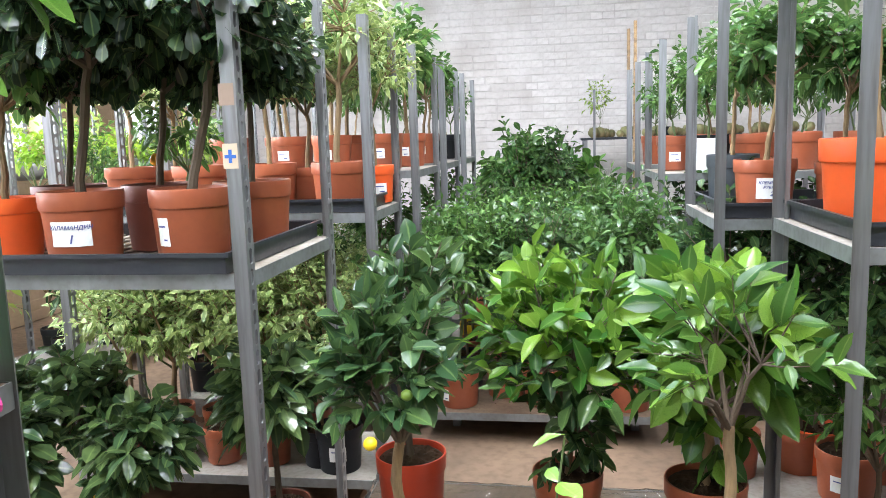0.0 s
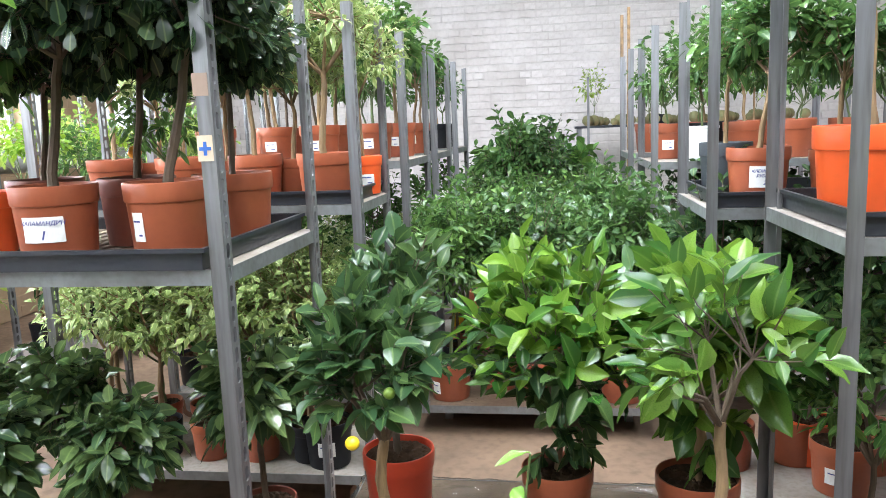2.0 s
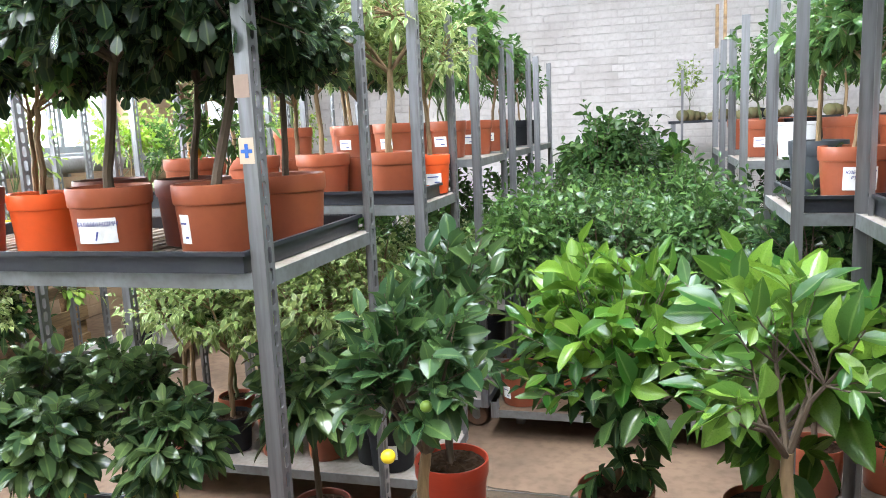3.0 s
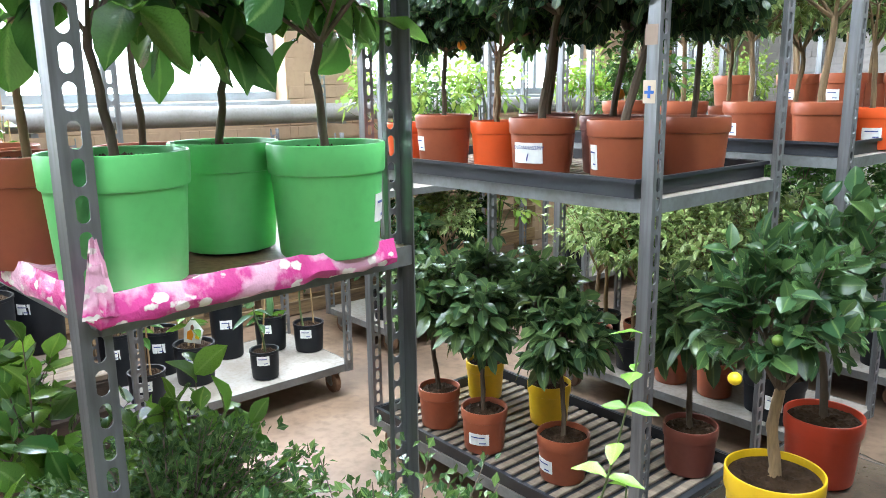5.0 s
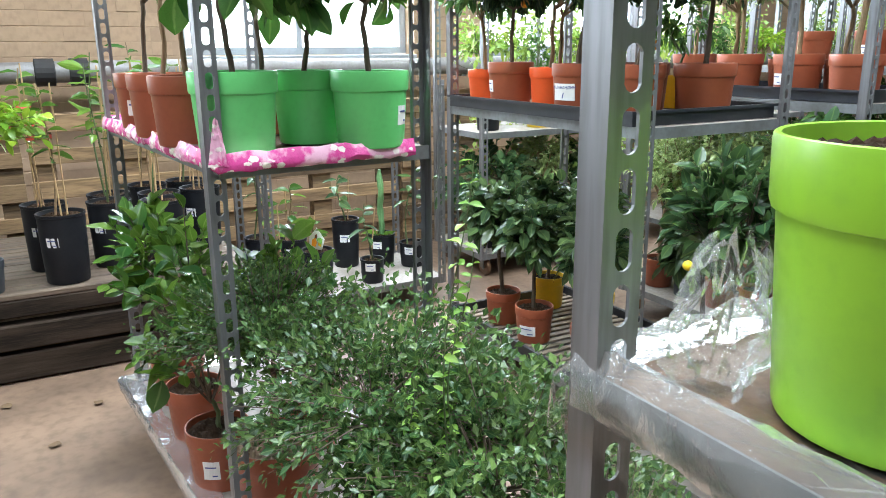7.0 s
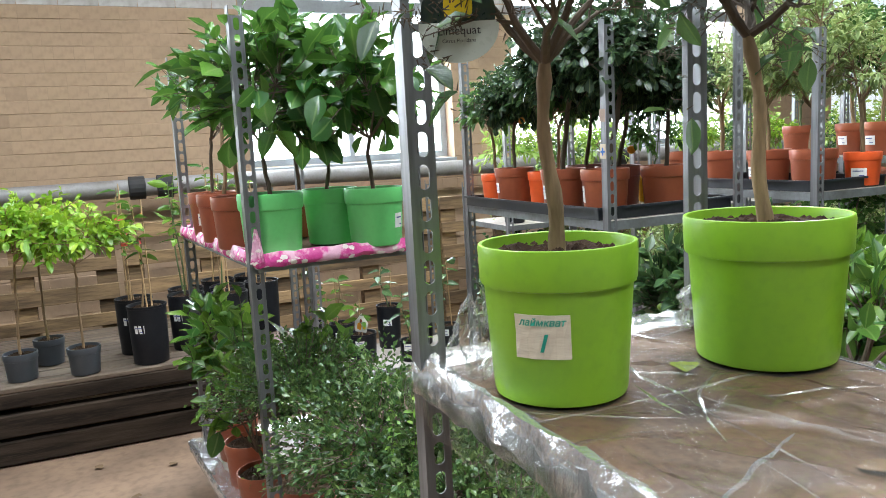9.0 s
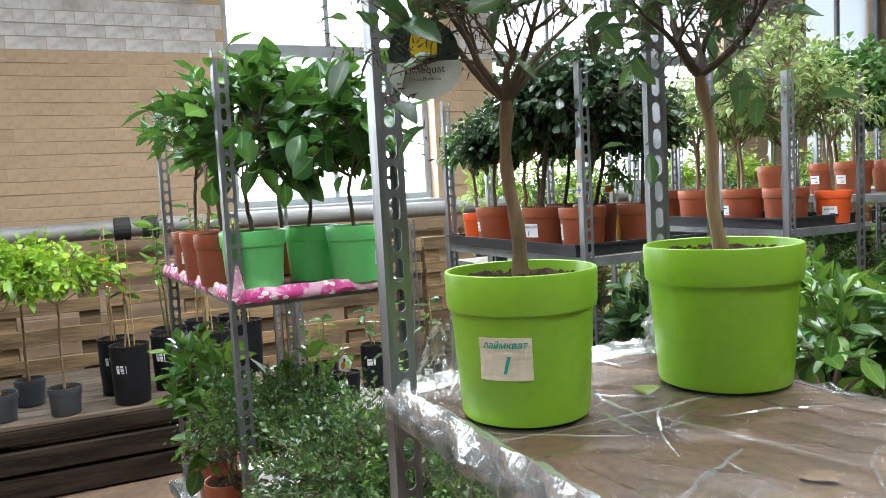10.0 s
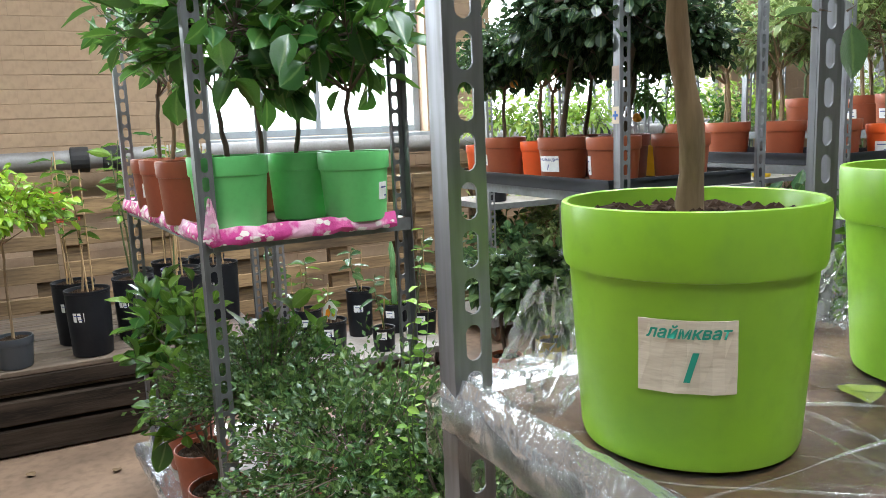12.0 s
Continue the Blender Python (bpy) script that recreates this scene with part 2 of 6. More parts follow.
GREYPAINT = surface("chalky_white_paint", (0.60, 0.575, 0.55), (0.34, 0.29, 0.26), 0.85, coarse=3.4, fine=22, wear=1.0, relief=0.8, vary=0.05)
WHITEPAINT = surface("white_wall_paint", (0.60, 0.57, 0.55), (0.38, 0.345, 0.32), 0.75, coarse=2.2, fine=26, wear=0.65, relief=1.0, vary=0.06)
# for closing walls and ceiling out of view, dark to cut bounced light
CLOSING_DARK = surface("dark_unseen_surface", (0.15, 0.147, 0.14), (0.10, 0.097, 0.09), 0.8, coarse=1.0, fine=30, wear=0.5, relief=0.2)
FRAMEPAINT = surface("window_frame_paint", (0.36, 0.39, 0.41), (0.24, 0.24, 0.23), 0.6, coarse=5, wear=0.6, relief=0.1)
PIPEMAT = surface("grey_heating_pipe", (0.30, 0.295, 0.29), (0.17, 0.15, 0.13), 0.5, 0.2, coarse=4, wear=0.7, relief=0.15)
RUBBER = surface("black_rubber", (0.02, 0.02, 0.021), (0.06, 0.055, 0.05), 0.75, coarse=9, wear=0.5, relief=0.2)
BROWNTYRE = surface("brown_caster_tyre", (0.16, 0.085, 0.045), (0.07, 0.04, 0.025), 0.6, coarse=9, wear=0.6, relief=0.2)
MANDARIN = surface("orange_peel", (0.86, 0.33, 0.012), (0.78, 0.22, 0.01), 0.38, coarse=10, fine=160, wear=0.4, relief=0.35)
LEMON = surface("yellow_peel", (0.85, 0.60, 0.015), (0.70, 0.52, 0.02), 0.38, coarse=10, fine=160, wear=0.4, relief=0.35)
GREENFRUIT = surface("green_peel", (0.10, 0.18, 0.02), (0.17, 0.22, 0.03), 0.38, coarse=10, fine=160, wear=0.4, relief=0.35)
BLUETAPE = surface("blue_cross_paint", (0.02, 0.10, 0.38), (0.04, 0.16, 0.5), 0.5, relief=0.0)
BUFFTAPE = surface("buff_sticker", (0.55, 0.44, 0.32), (0.42, 0.33, 0.24), 0.6, relief=0.1)
REDTAPE = surface("red_ribbon", (0.72, 0.08, 0.06), (0.5, 0.06, 0.05), 0.5, relief=0.1)
FLORAL = floral_mat()
FILM = film_mat("clear_film", 0.012)
MILKFILM = film_mat("cloudy_film", 0.16)
FOLDFILM = film_mat("doubled_film", 0.13)

L_DARK = leaf_mat("leaf_dark_citrus", (0.015, 0.045, 0.017), (0.052, 0.120, 0.032), 0.30)
L_LOW = leaf_mat("leaf_glossy_dark", (0.026, 0.078, 0.026), (0.12, 0.235, 0.055), 0.19)
L_MID = leaf_mat("leaf_mid_citrus", (0.028, 0.10, 0.022), (0.125, 0.30, 0.05), 0.27)
L_BRIGHT = leaf_mat("leaf_bright_citrus", (0.050, 0.19, 0.028), (0.24, 0.48, 0.06), 0.28)
L_FRESH = leaf_mat("leaf_young_growth", (0.14, 0.34, 0.04), (0.38, 0.58, 0.08), 0.34)
L_FINE = leaf_mat("leaf_small_bush", (0.018, 0.070, 0.018), (0.15, 0.30, 0.05), 0.22)
L_VAR = leaf_mat("leaf_variegated", (0.14, 0.28, 0.06), (0.33, 0.50, 0.12), 0.34, edge=(0.56, 0.64, 0.28))
L_LIME = leaf_mat("leaf_yellow_green", (0.09, 0.29, 0.012), (0.34, 0.60, 0.03), 0.34)
L_LEMON = leaf_mat("leaf_broad_lemon", (0.035, 0.14, 0.024), (0.13, 0.34, 0.045), 0.28)
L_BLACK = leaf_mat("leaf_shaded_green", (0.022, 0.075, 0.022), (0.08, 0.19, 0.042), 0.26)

# ---- mesh helpers ----
RNG = np.random.default_rng(7)


class Buf:
    """Collects vertices and faces of one mesh."""

    def __init__(self):
        self.v, self.f, self.n = [], [], 0

    def add(self, v, f):
        self.v.append(np.asarray(v, float).reshape(-1, 3))
        self.f += [tuple(i + self.n for i in q) for q in f]
        self.n += len(self.v[-1])
        return self

    def box(self, x0, y0, z0, x1, y1, z1, chamfer=0.0):
        c = chamfer
        if c:
            v = []
            for z, k in ((z0, c), (z0 + c, 0), (z1 - c, 0), (z1, c)):
                v += [(x0 + k, y0 + k, z), (x1 - k, y0 + k, z), (x1 - k, y1 - k, z), (x0 + k, y1 - k, z)]
            f = [(3, 2, 1, 0), (12, 13, 14, 15)]
            for r in range(3):
                f += [(r * 4 + i, r * 4 + (i + 1) % 4, r * 4 + 4 + (i + 1) % 4, r * 4 + 4 + i) for i in range(4)]
            return self.add(v, f)
        v = [(x, y, z) for z in (z0, z1) for x, y in ((x0, y0), (x1, y0), (x1, y1), (x0, y1))]
        return self.add(v, [(3, 2, 1, 0), (4, 5, 6, 7), (0, 1, 5, 4), (1, 2, 6, 5), (2, 3, 7, 6), (3, 0, 4, 7)])

    def tube(self, pts, radii, seg=8):
        pts = np.asarray(pts, float)
        ring, faces = [], []
        for i, p in enumerate(pts):
            d = pts[min(i + 1, len(pts) - 1)] - pts[max(i - 1, 0)]
            d = d / (np.linalg.norm(d) + 1e-9)
            a = np.cross(d, (0.3, 1.0, 0.1) if abs(d[2]) > 0.8 else (0, 0, 1.0))
            a /= np.linalg.norm(a)
            b = np.cross(d, a)
            t = np.arange(seg) * 2 * np.pi / seg
            ring.append(p + radii[i] * (np.cos(t)[:, None] * a + np.sin(t)[:, None] * b))
        for i in range(len(pts) - 1):
            for k in range(seg):
                k2 = (k + 1) % seg
                faces.append((i * seg + k, i * seg + k2, (i + 1) * seg + k2, (i + 1) * seg + k))
        faces.append(tuple(range(seg))[::-1])
        faces.append(tuple((len(pts) - 1) * seg + k for k in range(seg)))
        return self.add(np.concatenate(ring), faces)

    def lathe(self, profile, seg=36, wobble=0.0):
        t = np.arange(seg) * 2 * np.pi / seg
        k = 1 + wobble * np.sin(2 * t + 0.6)
        v = np.concatenate([np.c_[r * k * np.cos(t), r * k * np.sin(t), np.full(seg, z)] for r, z in profile])
        f = [(i * seg + j, i * seg + (j + 1) % seg, (i + 1) * seg + (j + 1) % seg, (i + 1) * seg + j) for i in range(len(profile) - 1) for j in range(seg)]
        f.append(tuple(range(seg))[::-1])
        f.append(tuple((len(profile) - 1) * seg + j for j in range(seg)))
        return self.add(v, f)

    def mesh(self, name, material, smooth=False):
        me = bpy.data.meshes.new(name)
        me.from_pydata(np.concatenate(self.v).tolist(), [], self.f)
        me.materials.append(material)
        if smooth:
            me.polygons.foreach_set("use_smooth", [True] * len(me.polygons))
            me.set_sharp_from_angle(angle=radians(38))
        me.update()
        return me


def part(name, data, parent, label="", m=None):
    ob = new(name, data)
    ob.parent = parent
    if m is not None:
        ob.matrix_local = m
    if label:
        ob["label"] = label
    return ob


def thing(name, m, label, category, group="", kind=""):
    ob = new(name)
    ob.empty_display_size = 0.05
    ob.matrix_world = m
    return tagged(ob, label, category, group, kind)


def structure(name, buf, material, label, category, smooth=False):
    return tagged(new(name, buf.mesh(name, material, smooth)), label, category, kind="structure")


CACHE = {}


def cached(key, make):
    if key not in CACHE:
        CACHE[key] = make()
    return CACHE[key]


# ---- room ----
b = Buf()
nx, ny = 60, 80
gx, gy = np.meshgrid(np.linspace(WALL_W - 0.1, WALL_E + 0.1, nx), np.linspace(WALL_S - 0.1, WALL_N + 0.1, ny))
gz = np.array([[noise.noise((x * 0.9, y * 0.9, 0)) * 0.006 - 0.006 for x, y in zip(rx, ry)] for rx, ry in zip(gx, gy)])
b.add(np.c_[gx.ravel(), gy.ravel(), gz.ravel()], [(j * nx + i, j * nx + i + 1, (j + 1) * nx + i + 1, (j + 1) * nx + i) for j in range(ny - 1) for i in range(nx - 1)])
structure("floor", b, CONCRETE, "stained brown concrete floor with damp patches", "floor", True)

b = Buf()
T = 0.38
ys = [WALL_S - T]
for y0, y1 in BAYS:
    b.box(WALL_W - T, ys[-1], 0, WALL_W - 0.012, y0, CEIL)
    b.box(WALL_W - T, y0, 0, WALL_W - 0.012, y1, SILL)
    b.box(WALL_W - T, y0, HEAD, WALL_W - 0.012, y1, CEIL)
    ys.append(y1)
b.box(WALL_W - T, ys[-1], 0, WALL_W - 0.012, WALL_N + T, CEIL)
wall_west = structure("wall_west", b, TANPAINT, "old brick wall painted tan below and chalky white above", "wall")
b = Buf()
b.box(WALL_W - 0.012, WALL_N + 0.012, 0, WALL_E, WALL_N + T, CEIL)
wall_north = structure("wall_north", b, WHITEPAINT, "rough brick wall painted white", "wall")
# east and south walls are unseen, added only to close the room
structure("wall_east", Buf().box(WALL_E, WALL_S - T, 0, WALL_E + T, WALL_N + T, CEIL), CLOSING_DARK, "plain dark closing wall, added out of view", "wall")
structure("wall_south", Buf().box(WALL_W - 0.012, WALL_S - T, 0, WALL_E, WALL_S, CEIL), CLOSING_DARK, "plain dark closing wall, added out of view", "wall")
# closing ceiling, added out of view; its open strips pass the overhead light
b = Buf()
xs = [WALL_W - T] + [v for r in ASSUMED_OPENINGS for v in r] + [WALL_E + T]
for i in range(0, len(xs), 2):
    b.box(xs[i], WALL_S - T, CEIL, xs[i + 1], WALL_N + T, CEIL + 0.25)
for x0, x1 in ASSUMED_OPENINGS:
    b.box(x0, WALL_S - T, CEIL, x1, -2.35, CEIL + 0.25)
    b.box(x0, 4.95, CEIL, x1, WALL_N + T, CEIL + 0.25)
structure("ceiling", b, CLOSING_DARK, "dark ceiling added out of view, with open strips for the overhead light", "ceiling")

# windows: frame bars, transom, mullions, sill
GLASS = bpy.data.materials.new("window_glass")
GLASS.use_nodes = True
GLASS.node_tree.nodes["Principled BSDF"].inputs["Transmission Weight"].default_value = 1.0
GLASS.node_tree.nodes["Principled BSDF"].inputs["Roughness"].default_value = 0.25
# window_1 fills the added bay, out of view
for i, (y0, y1) in enumerate(BAYS):
    w = thing("window_%d" % (i + 1), pose(WALL_W - 0.2, y0, SILL), "tall workshop window with worn grey frame and bright panes", "window", kind="structure")
    W, H = y1 - y0, HEAD - SILL
    zt = TRANSOM - SILL
    part("window_sill", Buf().box(-0.02, 0.003, -0.004, 0.24, W - 0.003, 0.03, 0.006).mesh("window_sill", FRAMEPAINT), w)
    fr = Buf()
    fr.box(-0.03, 0.004, 0.034, 0.03, 0.06, H - 0.003).box(-0.03, W - 0.06, 0.034, 0.03, W - 0.004, H - 0.003)
    fr.box(-0.028, 0.06, 0.034, 0.028, W - 0.06, 0.09).box(-0.028, 0.06, H - 0.06, 0.028, W - 0.06, H - 0.003)
    part("window_frame", fr.mesh("window_frame", FRAMEPAINT), w)
    part("transom", Buf().box(-0.035, 0.06, zt - 0.06, 0.045, W - 0.06, zt + 0.05, 0.006).mesh("transom", FRAMEPAINT), w)
    k = max(2, round(W / 0.8))
    for j in range(1, k):
        y = j * W / k
        part("mullion", Buf().box(-0.025, y - 0.022, 0.09, 0.025, y + 0.022, zt - 0.06).mesh("mullion", FRAMEPAINT), w)
        part("mullion", Buf().box(-0.025, y - 0.022, zt + 0.05, 0.025, y + 0.022, H - 0.06).mesh("mullion", FRAMEPAINT), w)
    for j in range(k):
        for z0, z1 in ((0.09, zt - 0.06), (zt + 0.05, H - 0.06)):
            g = part("pane", Buf().box(-0.004, j * W / k + 0.03, z0, 0.0, (j + 1) * W / k - 0.03, z1).mesh("pane", GLASS), w)
            g.visible_shadow = False

# heating pipe along the west wall, with dark couplings
pipe = thing("heating_pipe", pose(-4.47, 0, 1.34), "thick grey heating pipe running along the brick wall", "pipe")
yy = np.linspace(WALL_S + 0.02, WALL_N - 0.02, 40)
part("pipe_run", Buf().tube(np.c_[np.zeros(40), yy, 0.006 * np.sin(yy * 1.7)], [0.068] * 40, 18).mesh("pipe_run", PIPEMAT, True), pipe)
for y in (0.10, 0.30, 4.55):
    part("coupling", Buf().tube([(0, y - 0.06, 0), (0, y - 0.055, 0), (0, y + 0.055, 0), (0, y + 0.06, 0)], [0.069, 0.088, 0.088, 0.069], 18).mesh("coupling", RUBBER, False), pipe, "black pipe coupling")
for y in (-2.6, -0.8, 1.1, 3.2, 5.3, 7.4, 9.0):
    part("bracket", Buf().box(-0.18, y - 0.02, -0.09, 0.02, y + 0.02, -0.066).mesh("bracket", STEELDARK), pipe)

# ---- trolleys ----
POST_W, POST_T, PITCH = 0.042, 0.003, 0.05


def post_mesh(height):
    """An angle-section upright: a plain flange, and a flange punched with oblong slots."""
    buf = Buf()
    w, t = POST_W, POST_T
    buf.box(0, 0, 0, 0.036, t, height).box(t + 0.0005, w + 0.0005, 0, 0.014, w + t, height)
    n = int(height / PITCH)
    hw, hl = 0.0095, 0.0195
    ang = np.radians(45 + 30 * np.arange(12))
    hole = np.c_[hw * np.cos(ang), np.sign(np.sin(ang)) * (hl - hw) + hw * np.sin(ang)]
    cx, cz = w / 2, PITCH / 2
    s = np.array([1, 1 / 3, -1 / 3])
    outer = np.concatenate([np.c_[s * cx, np.full(3, cz)], np.c_[np.full(3, -cx), s * cz], np.c_[-s * cx, np.full(3, -cz)], np.c_[np.full(3, cx), -s * cz]])
    f = []
    for k in range(12):
        k2 = (k + 1) % 12
        f += [(k, k2, 12 + k2, 12 + k), (24 + k2, 24 + k, 36 + k, 36 + k2), (12 + k, 12 + k2, 36 + k2, 36 + k)]
        if 3 <= k < 6 or 9 <= k:
            f.append((k2, k, 24 + k, 24 + k2))
    for i in range(n):
        z = (i + 0.5) * PITCH
        pts = []
        for x in (0, t):
            for ring in (outer, hole):
                pts.append(np.c_[np.full(12, x), ring[:, 0] + w / 2 + t, ring[:, 1] + z])
        buf.add(np.concatenate(pts), f)
    return buf.mesh("post", STEEL)


def wheel_meshes():
    tyre = Buf().lathe([(0.02, -0.016), (0.05, -0.016), (0.055, -0.011), (0.055, 0.011), (0.05, 0.016), (0.02, 0.016)], 20).mesh("tyre", BROWNTYRE)
    rim = Buf().lathe([(0.006, -0.019), (0.02, -0.019), (0.02, 0.019), (0.006, 0.019)], 16).mesh("rim", STEELDARK)
    fork = Buf().box(-0.02, -0.026, 0.0, 0.02, -0.021, 0.075).box(-0.02, 0.021, 0.0, 0.02, 0.026, 0.075).box(-0.03, -0.03, 0.075, 0.03, 0.03, 0.08).mesh("caster_fork", STEELDARK)
    return tyre, rim, fork


def shelf_mesh(lx, ly, board):
    buf = Buf()
    e, h = 0.03, 0.038
    buf.box(0, 0, -h, lx, 0.003, 0).box(0, ly - 0.003, -h, lx, ly, 0).box(0, 0.003, -h, 0.003, ly - 0.003, 0).box(lx - 0.003, 0.003, -h, lx, ly - 0.003, 0)
    edge = buf.mesh("shelf_edge", STEELDARK)
    top = Buf().box(0.004, 0.004, -0.014, lx - 0.004, ly - 0.004, -0.001).mesh("shelf_board", board)
    return edge, top


def trolley(x0, x1, y0, y1, shelves, height=2.0, turn=0.0, board=None, label="", posts=(0, 1, 2, 3), low=0.16, nudge=(0.0, 0.0), low_board=None, flip=(), casters=True):
    """Plant trolley: slotted angle posts, shelves with folded steel edges, four castors."""
    lx, ly = x1 - x0, y1 - y0
    t = thing("plant_trolley", pose(x0, y0, 0, 0, 0, turn), label or "galvanised steel plant trolley with slotted angle posts", "trolley", "plant trolleys")
    pm = cached(("post", height), lambda: post_mesh(height - 0.12))
    corners = [(0, 0, 1, 1), (lx, 0, -1, 1), (lx, ly, -1, -1), (0, ly, 1, -1)]
    for i in posts:
        x, y, sx, sy = corners[i]
        if i == 1:
            x, y = x + nudge[0], y + nudge[1]
        fx = 1 if i in flip else -1
        ox = (x if sx < 0 else x + 0.036) - (0.036 if i in flip else 0.0)
        part("post", pm, t, m=Matrix.Translation((ox, y, 0.12)) @ Matrix.Diagonal((fx, sy, 1, 1)))
    tyre, rim, fork = cached("wheel", wheel_meshes)
    for x, y, sx, sy in corners:
        if not casters:
            part("leg", cached("leg", lambda: Buf().box(-0.02, -0.02, 0.0, 0.02, 0.02, 0.121, 0.002).mesh("leg", STEELDARK)), t, m=Matrix.Translation((x + sx * 0.10, y + sy * 0.25, 0.0)))
            continue
        c = part("caster", fork, t, m=Matrix.Translation((x + sx * 0.075, y + sy * 0.075, 0.052)))
        part("tyre", tyre, c, m=pose(0, 0, 0.003, 90, 0, 0))
        part("rim", rim, c, m=pose(0, 0, 0.003, 90, 0, 0))
    for z in [low] + list(shelves):
        surf = (board if z != low else low_board) or PLY
        edge, top = cached(("shelf", round(lx, 2), round(ly, 2), surf.name), lambda: shelf_mesh(lx - 2 * POST_T - 0.002, ly - 2 * POST_T - 0.002, surf))
        s = part("shelf", edge, t, m=Matrix.Translation((POST_T + 0.001, POST_T + 0.001, z)))
        part("shelf_board", top, s)
    return t


def tray(x0, x1, y0, y1, z, height=0.05, slats=True):
    """Black plastic tray with a rolled rim; pale slats lie in it."""
    lx, ly = x1 - x0, y1 - y0
    t = thing("plant_tray", pose(x0, y0, z), "shallow black plastic plant tray lined with weathered wooden slats", "tray", "plant trays")
    buf = Buf()
    w = 0.006
    buf.box(0, 0, 0.0, lx, ly, 0.004)
    buf.box(0, 0, 0.004, lx, w, height).box(0, ly - w, 0.004, lx, ly, height).box(0, w, 0.004, w, ly - w, height).box(lx - w, w, 0.004, lx, ly - w, height)
    buf.box(-0.012, -0.012, height - 0.008, lx + 0.012, 0.0, height + 0.002).box(-0.012, ly, height - 0.008, lx + 0.012, ly + 0.012, height + 0.002)
    buf.box(-0.012, 0.0, height - 0.008, 0.0, ly, height + 0.002).box(lx, 0.0, height - 0.008, lx + 0.012, ly, height + 0.002)
    part("tray_shell", buf.mesh("tray_shell", TRAYMAT), t)
    if slats:
        n = int(lx / 0.052)
        sm = cached(("slat", round(ly, 2)), lambda: Buf().box(0, 0, 0, 0.03, ly - 2 * w - 0.004, 0.010, 0.002).mesh("slat", SLATMAT))
        for i in range(n):
            part("slat", sm, t, m=Matrix.Translation((w + 0.01 + i * (lx - 0.05) / n, w + 0.002, 0.0045)))
    return t


# ---- plants ----
LEAF_V = np.array([(0, 0, 0), (-.62, .22, .10), (0, .25, 0), (.62, .22, .10), (-1, .52, .14), (0, .55, 0), (1, .52, .14), (-.70, .80, .06), (0, .80, -.02), (.70, .80, .06), (0, 1, -.03)])
LEAF_F = [(0, 2, 1), (0, 3, 2), (1, 2, 5, 4), (2, 3, 6, 5), (4, 5, 8, 7), (5, 6, 9, 8), (7, 8, 10), (8, 9, 10)]
SMALL_V = np.array([(0, 0, 0), (-1, .5, .2), (1, .5, .2), (0, 1, 0), (0, .5, 0)])
SMALL_F = [(0, 4, 1), (0, 2, 4), (1, 4, 3), (4, 2, 3)]


ROUND_V = np.array([(0, 0, 0), (-.45, .22, .06), (0, .25, 0), (.45, .22, .06), (-.9, .54, .10), (0, .55, 0), (.9, .54, .10), (-.95, .82, .06), (0, .83, -.01), (.95, .82, .06), (0, 1, -.02)])


def unit(a):
    return a / (np.linalg.norm(a, axis=-1, keepdims=True) + 1e-9)


def leaf_mesh(name, pts, dirs, lengths, ratio, material, rng, small=False, droop=0.35, roll=0.5):
    """One mesh of many blades: each starts at a point, runs along its direction and bends down."""
    tv, tf = (SMALL_V, SMALL_F) if small else (ROUND_V if ratio > 0.35 else LEAF_V, LEAF_F)
    n, k = len(pts), len(tv)
    d = unit(dirs)
    up = np.tile((0.0, 0.0, 1.0), (n, 1)) + rng.normal(0, roll, (n, 3))
    side = unit(np.cross(d, up))
    nor = np.cross(side, d)
    L = np.asarray(lengths)[:, None, None]
    wid = L * ratio * (0.85 + 0.3 * rng.random((n, 1, 1)))
    bend = droop * (0.4 + rng.random((n, 1, 1))) * L
    v = pts[:, None] + d[:, None] * (tv[None, :, 1:2] * L) + side[:, None] * (tv[None, :, 0:1] * wid) + nor[:, None] * (tv[None, :, 2:3] * wid * 1.6)
    v[:, :, 2:3] -= bend * tv[None, :, 1:2] ** 2
    idx = (np.arange(n) * k)[:, None]
    faces = [q for f in tf for q in (idx + np.array(f)[None]).tolist()]
    me = bpy.data.meshes.new(name)
    me.from_pydata(v.reshape(-1, 3).tolist(), [], faces)
    uv = me.uv_layers.new(name="UVMap")
    lv = np.empty(len(me.loops), np.int32)
    me.loops.foreach_get("vertex_index", lv)
    t2 = np.c_[tv[:, 0] * 0.5 + 0.5, tv[:, 1]][lv % k]
    uv.data.foreach_set("uv", t2.astype(np.float32).ravel())
    me.materials.append(material)
    me.polygons.foreach_set("use_smooth", [True] * len(me.polygons))
    me.update()
    return me


